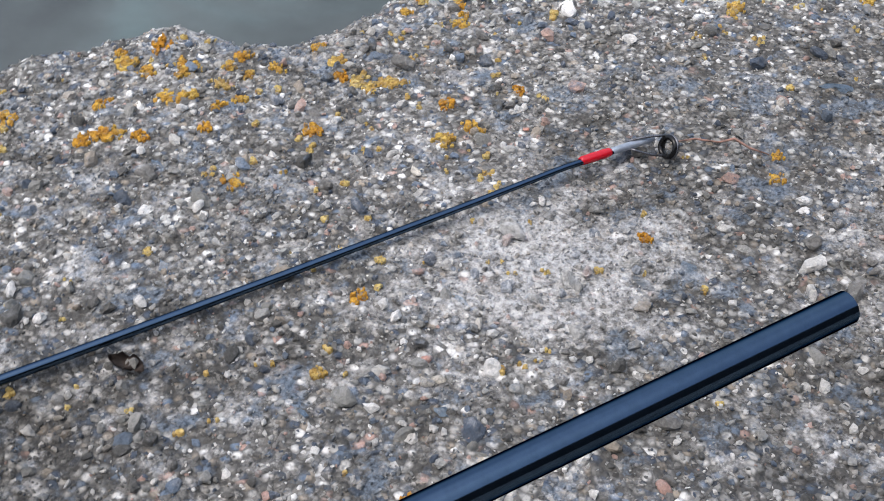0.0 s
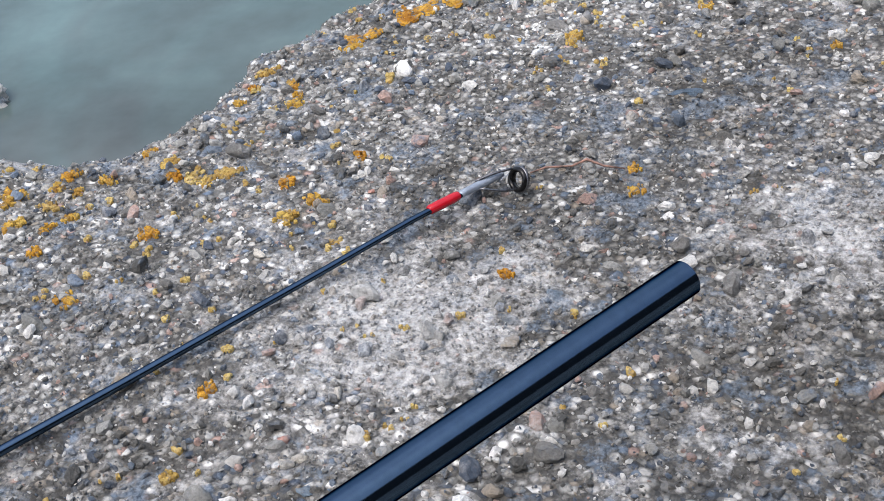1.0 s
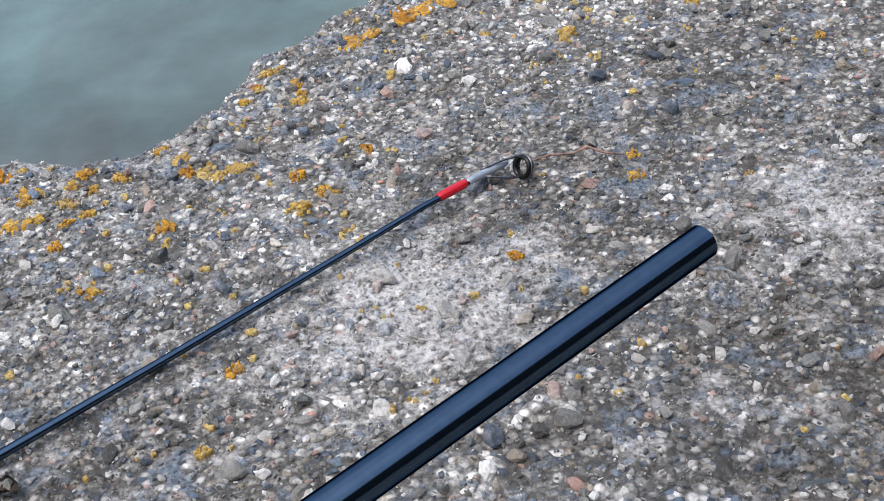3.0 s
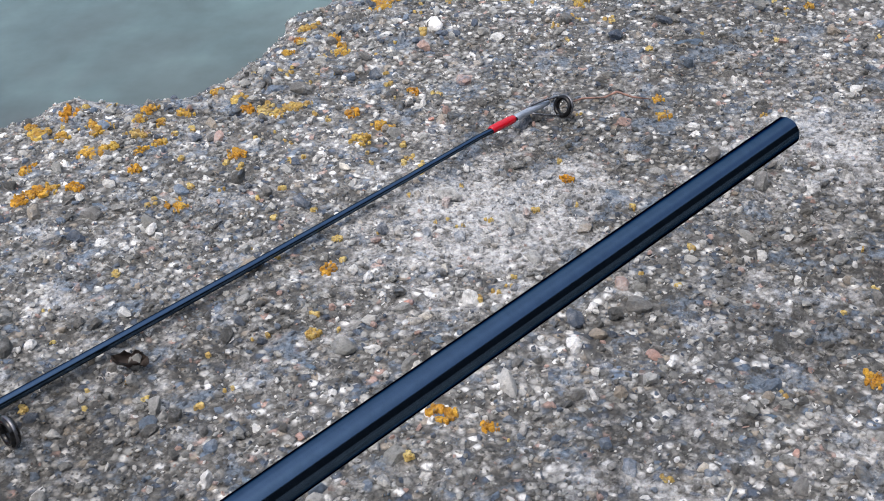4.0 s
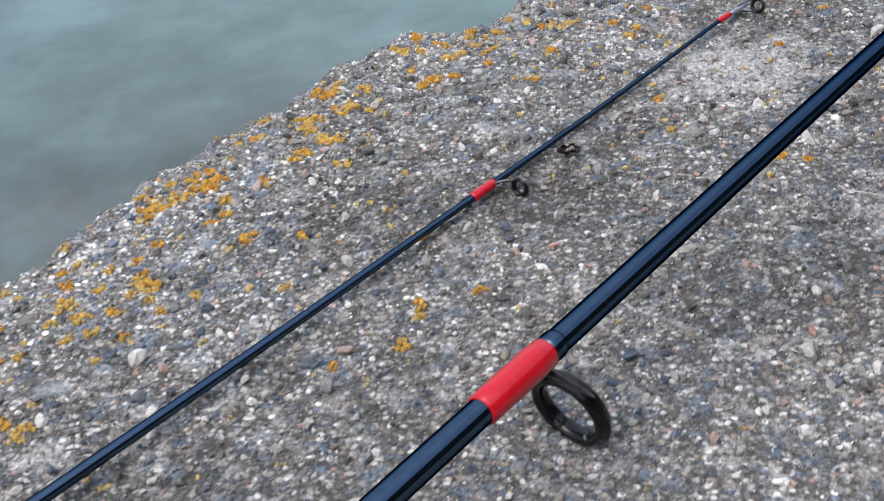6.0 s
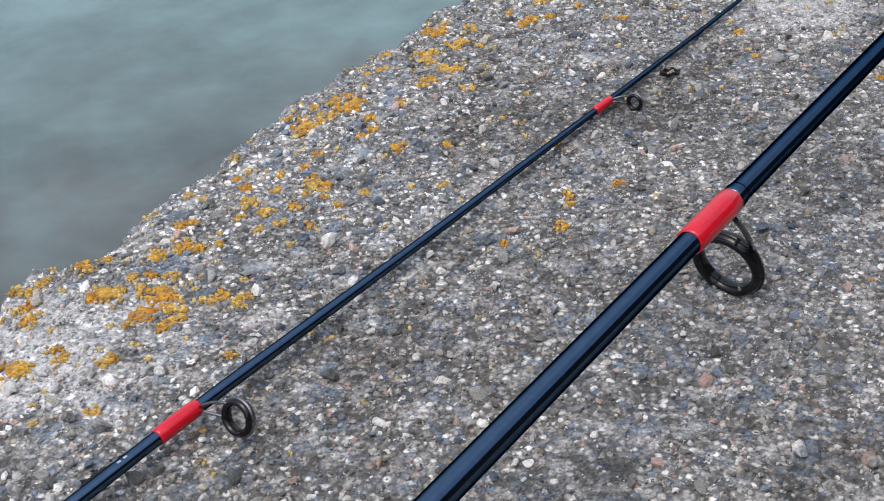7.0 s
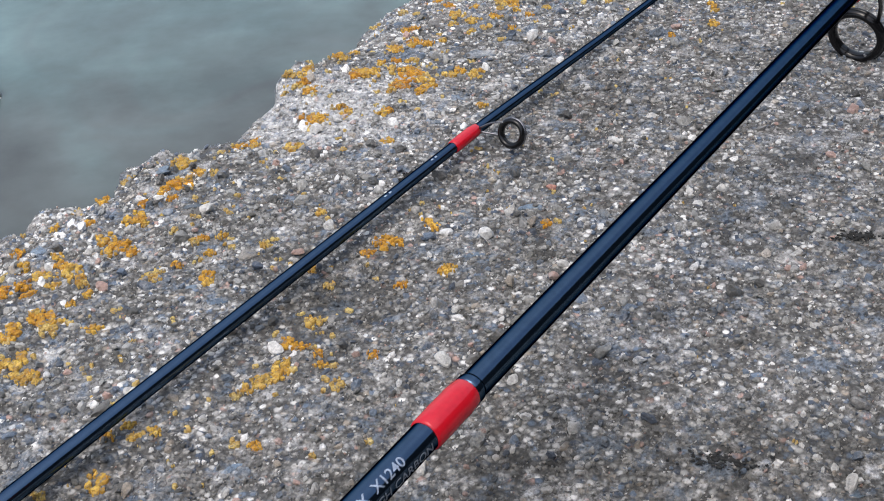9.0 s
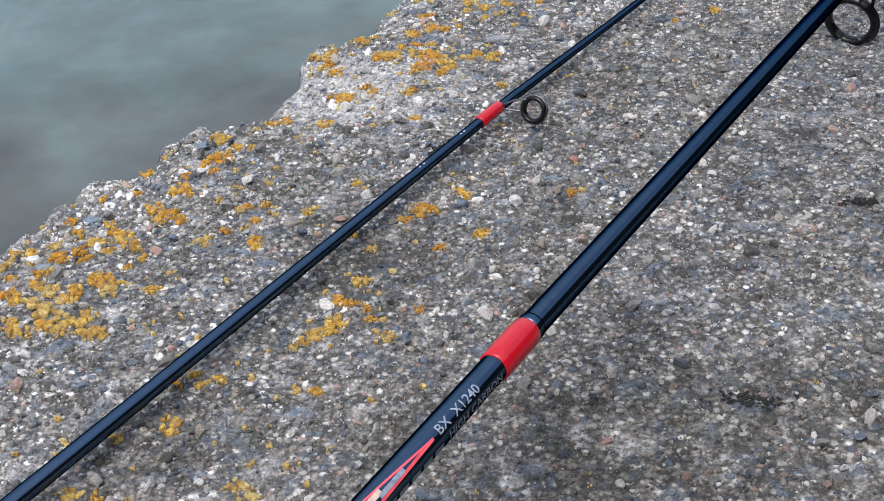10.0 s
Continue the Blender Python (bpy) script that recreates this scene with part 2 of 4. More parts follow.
MAT_RED.node_tree.nodes["Principled BSDF"].inputs["Specular Tint"].default_value = (1.0, 0.62, 0.66, 1)
MAT_RING = plain("black_guide_ring", (0.006, 0.006, 0.0065), 0.12, 0.0, 0.0, 0.2)
MAT_RING.node_tree.nodes["Principled BSDF"].inputs["Specular IOR Level"].default_value = 0.3
MAT_WIRE = plain("dark_steel_wire", (0.16, 0.16, 0.17), 0.3, 0.9, 0.0, 0.2)
MAT_TIPTUBE = plain("dulled_steel_tube", (0.30, 0.34, 0.40), 0.35, 0.35, 0.2, 0.2)
MAT_FOAM = plain("black_foam_grip", (0.02, 0.02, 0.02), 0.85)
MAT_PRINT = plain("silver_print", (0.26, 0.31, 0.39), 0.45, 0.2, 0.0, 0.3, 900.0)
MAT_PRINT_DIM = plain("grey_print", (0.15, 0.175, 0.21), 0.4, 0.2)
MAT_PRINT_CREAM = plain("cream_print", (0.55, 0.42, 0.33), 0.4)
MAT_PRINT_RED = plain("pink_red_print", (0.75, 0.09, 0.12), 0.35)
MAT_TWIG = plain("reddish_twig", (0.20, 0.115, 0.09), 0.8, 0.0, 0.0, 0.65, 420.0)
MAT_LEAF = plain("dead_leaf", (0.07, 0.052, 0.043), 0.8, 0.0, 0.0, 0.4, 250.0)
MAT_LINE = plain("clear_nylon_line", (0.50, 0.47, 0.40), 0.4, 0.0, 0.3)
MAT_GRANULES = plain("blackish_granules", (0.007, 0.007, 0.006), 0.95, 0.0, 0.0, 0.4, 300.0)
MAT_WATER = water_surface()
MAT_REFLECTION_WALL = plain("dark_unseen_wall", (0.045, 0.043, 0.042), 0.9, 0.0, 0.0, 0.35, 6.0)
CLASS = dict(
    white=stone("white_quartz_stones", [(0.0, (0.74, 0.73, 0.71)), (0.5, (0.66, 0.65, 0.63))], "object"),
    cream=stone("cream_stones", [(0.0, (0.66, 0.59, 0.48)), (0.5, (0.60, 0.56, 0.49))], "object"),
    pink=stone("pink_granite_stones", [(0.0, (0.52, 0.25, 0.19)), (0.5, (0.48, 0.30, 0.25))], "object"),
    tan=stone("tan_stones", [(0.0, (0.37, 0.32, 0.26)), (0.5, (0.33, 0.31, 0.28))], "object"),
    blue=stone("blue_grey_stones", [(0.0, (0.115, 0.175, 0.25)), (0.5, (0.16, 0.22, 0.285))], "object"),
    dark=stone("dark_slate_stones", [(0.0, (0.075, 0.10, 0.135)), (0.5, (0.10, 0.125, 0.15))], "object"),
)


# ---- building helpers ----
def put(name, mesh, mat, parent=None, label=""):
    if mat is not None and not mesh.materials:
        mesh.materials.append(mat)
    ob = new(name, mesh)
    if parent is not None:
        ob.parent = parent
    if label:
        ob["label"] = label
    return ob


def part(name, bm, mat, parent=None, label="", smooth=True):
    mesh = bpy.data.meshes.new(name)
    bm.to_mesh(mesh)
    bm.free()
    if smooth:
        mesh.polygons.foreach_set("use_smooth", [True] * len(mesh.polygons))
    return put(name, mesh, mat, parent, label)


def sweep(bm, pts, radii, sides=12, cap=True):
    """A round bar along pts."""
    pts = [Vector(p) for p in pts]
    rings = []
    side = None
    for i, p in enumerate(pts):
        way = (pts[min(i + 1, len(pts) - 1)] - pts[max(i - 1, 0)]).normalized()
        if side is None:
            side = way.orthogonal().normalized()
        side = (side - way * side.dot(way)).normalized()
        other = way.cross(side)
        r = radii[i] if isinstance(radii, (list, tuple)) else radii
        rings.append([bm.verts.new(p + (side * math.cos(a) + other * math.sin(a)) * r)
                      for a in (2 * math.pi * k / sides for k in range(sides))])
    for a, b in zip(rings, rings[1:]):
        for k in range(sides):
            bm.faces.new((a[k], a[(k + 1) % sides], b[(k + 1) % sides], b[k]))
    if cap:
        bm.faces.new(rings[0][::-1])
        bm.faces.new(rings[-1])
    return bm


def torus(bm, centre, axis, big, small, n=36, m=10, squash=1.0):
    axis = Vector(axis).normalized()
    a = axis.orthogonal().normalized()
    b = axis.cross(a)
    grid = []
    for i in range(n):
        s = 2 * math.pi * i / n
        out = a * math.cos(s) + b * math.sin(s)
        grid.append([bm.verts.new(Vector(centre) + out * (big + small * math.cos(q)) + axis * small * squash * math.sin(q))
                     for q in (2 * math.pi * k / m for k in range(m))])
    for i in range(n):
        for k in range(m):
            bm.faces.new((grid[i][k], grid[(i + 1) % n][k], grid[(i + 1) % n][(k + 1) % m], grid[i][(k + 1) % m]))
    return bm


def empty(name, place, label, category, group=""):
    ob = new(name)
    ob.location = place
    ob.empty_display_size = 0.01
    return tagged(ob, label, category, group)


def under(ob, thing):
    """Hang a part that was built in world coordinates under its thing."""
    ob.parent = thing
    ob.matrix_parent_inverse = Matrix.Translation(thing.location).inverted()
    return ob


# ---- concrete quay ----
EDGE = [(-6, 0.25), (-0.5, 0.252), (-0.392, 0.2511), (-0.377, 0.2491), (-0.367, 0.2531), (-0.34, 0.2541), (-0.331, 0.2491),
        (-0.321, 0.2391), (-0.313, 0.2391), (-0.302, 0.2491), (-0.293, 0.2521), (-0.278, 0.2431), (-0.268, 0.2341),
        (-0.259, 0.2251), (-0.245, 0.2241), (-0.216, 0.2311), (-0.207, 0.2371), (-0.195, 0.2471), (-0.18, 0.2481),
        (-0.173, 0.2451), (-0.166, 0.2351), (-0.153, 0.2341), (-0.14, 0.2381), (-0.125, 0.2411), (-0.083, 0.2421),
        (-0.06, 0.2471), (-0.043, 0.2511), (-0.009, 0.2541), (0.033, 0.2551), (0.061, 0.2531), (0.08, 0.257), (0.089, 0.2576),
        (0.116, 0.2596), (0.132, 0.257), (0.143, 0.253), (0.157, 0.246), (0.169, 0.233), (0.178, 0.226), (0.203, 0.228),
        (0.216, 0.23), (0.229, 0.238), (0.242, 0.249), (0.266, 0.249), (0.28, 0.254), (0.3, 0.256), (0.4, 0.262), (6, 0.25)]


def edge_at(u):
    base = float(np.interp(u, [e[0] for e in EDGE], [e[1] for e in EDGE]))
    return base + 0.0018 * noise.noise((u * 120, 3.0, 0)) + 0.0014 * noise.noise((u * 330, 7.0, 0)) + 0.0007 * noise.noise((u * 800, 1.0, 0))


def ground_z(u, v):
    """Height of the worn top: gentle waves and pits."""
    p = at(u, v)
    k = min(max((u - 0.12) / 0.10, 0.0), 1.0)
    uc, vc = min(max(u, -0.5), 0.36), min(max(v, -0.2), 0.28)
    z = 0.00055 - 0.00444 * uc - 0.02745 * uc * uc + 0.00414 * vc - 0.002 * k * k * (3 - 2 * k)
    z += 0.0007 * noise.noise((p.x * 210, p.y * 210, 5.0)) + 0.0007 * noise.noise((p.x * 40, p.y * 40, 1.0)) + 0.0008 * noise.noise((p.x * 120, p.y * 120, 4.0))
    back = edge_at(u) - v
    if back < 0.045:
        k = 1 - max(back, 0.0) / 0.045
        z += -0.0045 * k ** 4 + k * (0.0036 * noise.noise((p.x * 90, p.y * 90, 9.0)) + 0.0030 * noise.noise((p.x * 45, p.y * 45, 2.0)))
    return z


def build_quay():
    us = np.concatenate([np.linspace(-6.0, -0.62, 60), np.arange(-0.6, 0.62, 0.0026), np.linspace(0.64, 6.0, 60)])
    backs = np.concatenate([np.linspace(4.0, 0.62, 24), np.arange(0.6, 0.03, -0.0026), np.arange(0.03, 0.0005, -0.0015), [0.0]])
    drops = [0.0015, 0.004, 0.008, 0.014, 0.022, 0.034, 0.05, 0.075, 0.11, 0.16, 0.24, 0.36, 0.6, 0.9]
    verts, faces = [], []
    for u in us:
        e = edge_at(u)
        for b in backs:
            verts.append(at(u, e - b, ground_z(u, e - b)))
        z0 = ground_z(u, e)
        for d in drops:
            n3 = noise.noise((u * 40, d * 45, 2.0)) * min(0.006, d * 0.6) + noise.noise((u * 130, d * 130, 5.0)) * min(0.003, d * 0.5)
            verts.append(at(u, e + min(0.004, d * 0.5) - d * 0.03 + n3, z0 - d))
    w = len(backs) + len(drops)
    for i in range(len(us) - 1):
        for j in range(w - 1):
            a = i * w + j
            faces.append((a, a + w, a + w + 1, a + 1))
    mesh = bpy.data.meshes.new("quay")
    mesh.from_pydata(verts, [], faces)
    mesh.polygons.foreach_set("use_smooth", [True] * len(mesh.polygons))
    return tagged(put("concrete_quay", mesh, MAT_CONCRETE), "weathered grey exposed-aggregate concrete quay with a broken edge above water", "quay", kind="structure")


quay = build_quay()


def build_reflection_wall():
    """An unseen dark wall, added so the rods reflect dark on the land side."""
    bm = bmesh.new()
    v0, v1, h = -0.75, -0.95, 0.62
    rows = []
    for v, z in ((v0, -0.05), (v0, h - 0.06), (v0 + 0.03, h - 0.06), (v0 + 0.03, h), (v1, h), (v1, -0.05)):
        rows.append([bm.verts.new(at(u, v, z)) for u in np.linspace(-5.8, 5.8, 9)])
    for a, c in zip(rows, rows[1:]):
        for k in range(8):
            bm.faces.new((a[k], a[k + 1], c[k + 1], c[k]))
    return tagged(part("dark_reflection_wall", bm, MAT_REFLECTION_WALL, None, "", False), "unseen plain dark wall, added on the land side to darken the rods' reflections", "wall", kind="structure")


build_reflection_wall()

# ---- water and the rock in it ----
WATER_Z = -0.55
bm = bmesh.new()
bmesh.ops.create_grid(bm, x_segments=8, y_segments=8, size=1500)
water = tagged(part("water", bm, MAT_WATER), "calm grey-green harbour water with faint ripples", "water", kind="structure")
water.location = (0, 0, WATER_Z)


def lump(bm, centre, radii, seed, rough=0.25, sub=3):
    made = bmesh.ops.create_icosphere(bm, subdivisions=sub, radius=1.0)["verts"]
    for v in made:
        k = 1 + rough * noise.noise(v.co * 1.6 + Vector((seed, 0, 0))) + rough * 0.5 * noise.noise(v.co * 4.5 + Vector((0, seed, 0)))
        v.co = Vector((v.co.x * radii[0], v.co.y * radii[1], v.co.z * radii[2])) * k + Vector(centre)
    return bm


rock = tagged(part("rock", lump(bmesh.new(), (0, 0, 0), (0.036, 0.024, 0.020), 3.0, 0.5, 4), stone("pale_rock", [(0.0, (0.6, 0.59, 0.56)), (0.5, (0.6, 0.59, 0.56))], "object")),
              "small pale rock just breaking the water's surface", "rock")
rock.location = (-0.883, 1.171, WATER_Z + 0.006)

# ---- orange lichen, the patches that can be told apart ----
LICHEN_A = [(-0.003, 0.377, 0.0061), (-0.406, -0.222, 0.0054), (-0.023, 0.355, 0.0049), (-0.210, 0.100, 0.0046), (-0.255, -0.039, 0.0044), (-0.154, 0.164, 0.0043), (-0.393, -0.229, 0.0043), (-0.148, 0.198, 0.0043), (-0.383, -0.177, 0.0042), (-0.012, 0.366, 0.0040), (-0.350, -0.119, 0.0040), (-0.274, -0.024, 0.0040), (-0.399, -0.215, 0.0039), (-0.251, -0.030, 0.0039), (-0.244, -0.041, 0.0039), (-0.191, 0.115, 0.0038), (-0.422, -0.180, 0.0037), (-0.297, -0.069, 0.0037), (-0.270, -0.026, 0.0036), (-0.350, -0.100, 0.0036), (-0.259, -0.040, 0.0035), (-0.202, 0.047, 0.0035), (-0.176, 0.157, 0.0035), (-0.119, 0.239, 0.0035), (-0.146, 0.152, 0.0035), (-0.418, -0.232, 0.0034), (-0.094, 0.229, 0.0034), (-0.364, -0.143, 0.0034), (-0.194, 0.129, 0.0034), (-0.373, -0.157, 0.0033)]
LICHEN_B = [(-0.187, 0.121, 0.0033), (-0.025, 0.346, 0.0033), (-0.370, -0.164, 0.0033), (-0.383, -0.325, 0.0033), (-0.150, 0.194, 0.0033), (-0.411, -0.179, 0.0033), (-0.429, -0.187, 0.0032), (-0.393, -0.178, 0.0032), (-0.354, -0.295, 0.0032), (0.051, 0.354, 0.0032), (-0.424, -0.209, 0.0031), (-0.388, -0.207, 0.0031), (-0.303, -0.093, 0.0031), (-0.225, 0.033, 0.0031), (-0.385, -0.215, 0.0031), (-0.144, 0.150, 0.0030), (-0.244, -0.046, 0.0030), (-0.039, 0.265, 0.0030), (-0.343, -0.108, 0.0030), (-0.047, 0.262, 0.0030), (0.038, 0.116, 0.0030), (-0.405, -0.232, 0.0030), (-0.413, -0.236, 0.0030), (-0.138, 0.180, 0.0030), (-0.188, 0.118, 0.0030), (-0.401, -0.236, 0.0030), (-0.197, 0.044, 0.0030), (-0.201, 0.108, 0.0030), (-0.141, 0.177, 0.0030), (-0.390, -0.238, 0.0029)]
LICHEN_C = [(-0.248, 0.005, 0.0029), (-0.350, -0.184, 0.0029), (-0.386, -0.242, 0.0029), (-0.257, -0.001, 0.0029), (-0.331, -0.187, 0.0029), (-0.300, -0.011, 0.0029), (-0.232, -0.033, 0.0029), (-0.147, 0.207, 0.0029), (-0.153, 0.140, 0.0028), (-0.366, -0.162, 0.0028), (-0.301, -0.028, 0.0028), (-0.259, 0.001, 0.0028), (-0.403, -0.172, 0.0028), (-0.327, -0.332, 0.0028), (-0.303, -0.252, 0.0028), (-0.307, -0.253, 0.0028), (-0.266, -0.176, 0.0028), (-0.331, -0.327, 0.0028), (-0.387, -0.172, 0.0028), (-0.103, 0.202, 0.0028), (-0.304, -0.018, 0.0028), (-0.247, -0.164, 0.0028), (-0.048, 0.326, 0.0028), (-0.407, -0.188, 0.0027), (-0.133, 0.198, 0.0027), (-0.380, -0.182, 0.0027), (-0.100, 0.248, 0.0027), (-0.166, 0.117, 0.0027), (-0.218, 0.027, 0.0027), (-0.198, 0.110, 0.0027)]
LICHEN_D = [(-0.276, -0.027, 0.0027), (-0.109, 0.238, 0.0027), (-0.212, 0.018, 0.0027), (-0.414, -0.205, 0.0027), (-0.298, -0.040, 0.0027), (-0.420, -0.214, 0.0027), (-0.407, -0.210, 0.0027), (-0.292, -0.070, 0.0027), (-0.152, 0.170, 0.0027), (-0.384, -0.210, 0.0026), (-0.112, 0.217, 0.0026), (-0.322, -0.080, 0.0026), (-0.264, -0.174, 0.0026), (-0.167, 0.077, 0.0026), (-0.309, -0.018, 0.0026), (-0.263, -0.094, 0.0026), (-0.156, 0.135, 0.0026), (-0.059, 0.270, 0.0026), (-0.373, -0.107, 0.0026), (-0.259, -0.025, 0.0025), (-0.236, 0.059, 0.0025), (-0.290, -0.222, 0.0025), (-0.042, 0.260, 0.0025), (-0.112, 0.251, 0.0025), (-0.135, 0.129, 0.0025), (-0.348, -0.114, 0.0025), (-0.380, -0.125, 0.0025), (-0.299, -0.233, 0.0025), (-0.216, 0.045, 0.0025), (-0.355, -0.123, 0.0025)]
LICHEN_E = [(-0.203, 0.040, 0.0025), (-0.154, 0.199, 0.0024), (-0.300, -0.244, 0.0024), (-0.204, 0.103, 0.0024), (-0.179, 0.103, 0.0024), (-0.300, -0.249, 0.0024), (-0.281, -0.063, 0.0024), (-0.221, -0.036, 0.0024), (-0.098, 0.025, 0.0024), (-0.311, -0.256, 0.0024), (-0.407, -0.161, 0.0024), (-0.287, -0.001, 0.0024), (-0.249, 0.002, 0.0023), (-0.285, -0.006, 0.0023), (-0.092, 0.208, 0.0023), (-0.362, -0.166, 0.0023), (-0.201, 0.072, 0.0023), (-0.229, 0.063, 0.0023), (-0.005, 0.254, 0.0023), (-0.010, 0.244, 0.0023), (-0.102, 0.001, 0.0023), (-0.260, -0.174, 0.0023), (-0.139, 0.151, 0.0023), (-0.057, 0.200, 0.0023), (-0.400, -0.185, 0.0023), (-0.206, 0.062, 0.0023), (-0.035, 0.267, 0.0023), (-0.389, -0.185, 0.0023), (-0.304, -0.031, 0.0023), (-0.052, 0.261, 0.0023)]
LICHEN_F = [(-0.017, 0.262, 0.0023), (-0.424, -0.200, 0.0023), (-0.267, -0.024, 0.0023), (-0.228, -0.031, 0.0022), (-0.252, -0.026, 0.0022), (-0.229, 0.047, 0.0022), (-0.220, -0.033, 0.0022), (-0.097, 0.245, 0.0022), (-0.297, -0.035, 0.0022), (-0.098, 0.240, 0.0022), (-0.207, 0.123, 0.0022), (-0.227, 0.036, 0.0022), (-0.179, 0.039, 0.0022), (-0.398, -0.211, 0.0022), (-0.281, -0.258, 0.0022), (-0.206, 0.029, 0.0022), (-0.253, 0.021, 0.0022), (-0.048, 0.232, 0.0022), (-0.210, 0.107, 0.0022), (-0.369, -0.215, 0.0022), (-0.248, -0.049, 0.0022), (-0.186, 0.128, 0.0022), (-0.354, -0.274, 0.0022), (-0.220, 0.014, 0.0021), (-0.290, -0.148, 0.0021), (-0.346, -0.154, 0.0021), (-0.178, 0.094, 0.0021), (-0.397, -0.234, 0.0021), (-0.182, 0.087, 0.0021), (-0.243, 0.001, 0.0021)]
LICHEN_G = [(0.139, 0.141, 0.0021), (-0.031, 0.307, 0.0021), (-0.100, 0.070, 0.0021), (-0.202, 0.054, 0.0021), (-0.203, -0.169, 0.0021), (-0.351, -0.129, 0.0021), (-0.328, -0.161, 0.0021), (-0.385, -0.239, 0.0021), (-0.145, 0.182, 0.0021), (-0.328, -0.083, 0.0021), (-0.306, -0.284, 0.0021), (-0.107, 0.199, 0.0021), (-0.237, 0.073, 0.0021), (-0.174, 0.175, 0.0021), (-0.418, -0.188, 0.0021), (-0.265, -0.014, 0.0021), (-0.068, 0.275, 0.0021), (-0.294, -0.235, 0.0021), (-0.257, -0.014, 0.0021), (-0.241, 0.003, 0.0021), (-0.377, -0.186, 0.0020), (-0.129, 0.178, 0.0020), (-0.414, -0.199, 0.0020), (-0.271, -0.180, 0.0020), (-0.216, 0.058, 0.0020), (-0.282, -0.008, 0.0020), (-0.335, -0.111, 0.0020), (-0.073, 0.257, 0.0020), (-0.292, -0.188, 0.0020), (-0.253, 0.046, 0.0020)]
LICHEN_H = [(-0.250, -0.016, 0.0020), (0.091, 0.379, 0.0020), (-0.077, 0.032, 0.0020), (-0.200, 0.014, 0.0020), (-0.241, -0.195, 0.0020), (-0.087, 0.251, 0.0020), (-0.123, 0.243, 0.0020), (-0.079, 0.249, 0.0020), (-0.348, -0.269, 0.0020), (-0.362, -0.130, 0.0020), (-0.147, 0.041, 0.0020), (-0.083, 0.241, 0.0020), (-0.397, -0.141, 0.0020), (-0.383, -0.142, 0.0019), (-0.090, 0.232, 0.0019), (-0.248, 0.023, 0.0019), (-0.079, 0.230, 0.0019), (-0.189, 0.028, 0.0019), (-0.218, 0.117, 0.0019), (-0.360, -0.147, 0.0019), (-0.265, -0.068, 0.0019), (-0.036, 0.319, 0.0019), (0.001, 0.278, 0.0019), (-0.086, 0.258, 0.0019), (-0.003, 0.172, 0.0019), (-0.098, 0.018, 0.0019), (-0.310, -0.170, 0.0019), (-0.278, 0.001, 0.0019), (-0.371, -0.300, 0.0019), (-0.390, -0.167, 0.0019)]
LICHEN_I = [(-0.156, 0.194, 0.0019), (-0.100, 0.206, 0.0019), (-0.262, -0.066, 0.0019), (-0.335, -0.162, 0.0019), (-0.337, -0.164, 0.0019), (-0.138, 0.186, 0.0018), (-0.331, -0.172, 0.0018), (-0.343, -0.178, 0.0018), (-0.287, -0.246, 0.0018), (-0.397, -0.190, 0.0018), (-0.160, 0.172, 0.0018), (-0.320, -0.089, 0.0018), (-0.228, 0.023, 0.0018), (-0.409, -0.198, 0.0018), (-0.373, -0.327, 0.0018), (0.085, 0.268, 0.0018), (-0.243, -0.197, 0.0018), (-0.374, -0.193, 0.0018), (-0.314, -0.259, 0.0018), (-0.380, -0.198, 0.0018), (-0.183, 0.152, 0.0018), (-0.330, -0.191, 0.0018), (-0.158, 0.173, 0.0018), (-0.345, -0.275, 0.0018), (-0.339, -0.274, 0.0018), (-0.285, -0.200, 0.0017), (-0.260, -0.046, 0.0017), (-0.259, -0.204, 0.0017), (-0.283, -0.059, 0.0017), (-0.198, 0.123, 0.0017)]
LICHEN_J = [(-0.195, 0.036, 0.0017), (-0.075, 0.237, 0.0017), (0.134, 0.354, 0.0017), (0.082, 0.279, 0.0017), (0.057, 0.227, 0.0017), (0.050, 0.114, 0.0017), (-0.124, -0.008, 0.0017), (-0.154, 0.209, 0.0017), (-0.220, -0.069, 0.0017), (-0.077, 0.219, 0.0017), (-0.234, 0.005, 0.0016), (-0.288, -0.240, 0.0016), (-0.033, 0.313, 0.0016), (-0.269, -0.243, 0.0016), (-0.052, 0.309, 0.0016), (-0.283, -0.247, 0.0016), (-0.177, 0.173, 0.0016), (-0.050, 0.316, 0.0016), (0.000, 0.144, 0.0016), (-0.392, -0.202, 0.0016), (-0.166, 0.072, 0.0016), (-0.145, 0.076, 0.0016), (-0.161, 0.152, 0.0015), (-0.144, 0.074, 0.0015), (-0.185, 0.140, 0.0015), (-0.378, -0.210, 0.0015), (-0.282, -0.098, 0.0015), (-0.313, -0.281, 0.0015), (-0.222, 0.062, 0.0015), (-0.313, -0.283, 0.0015)]
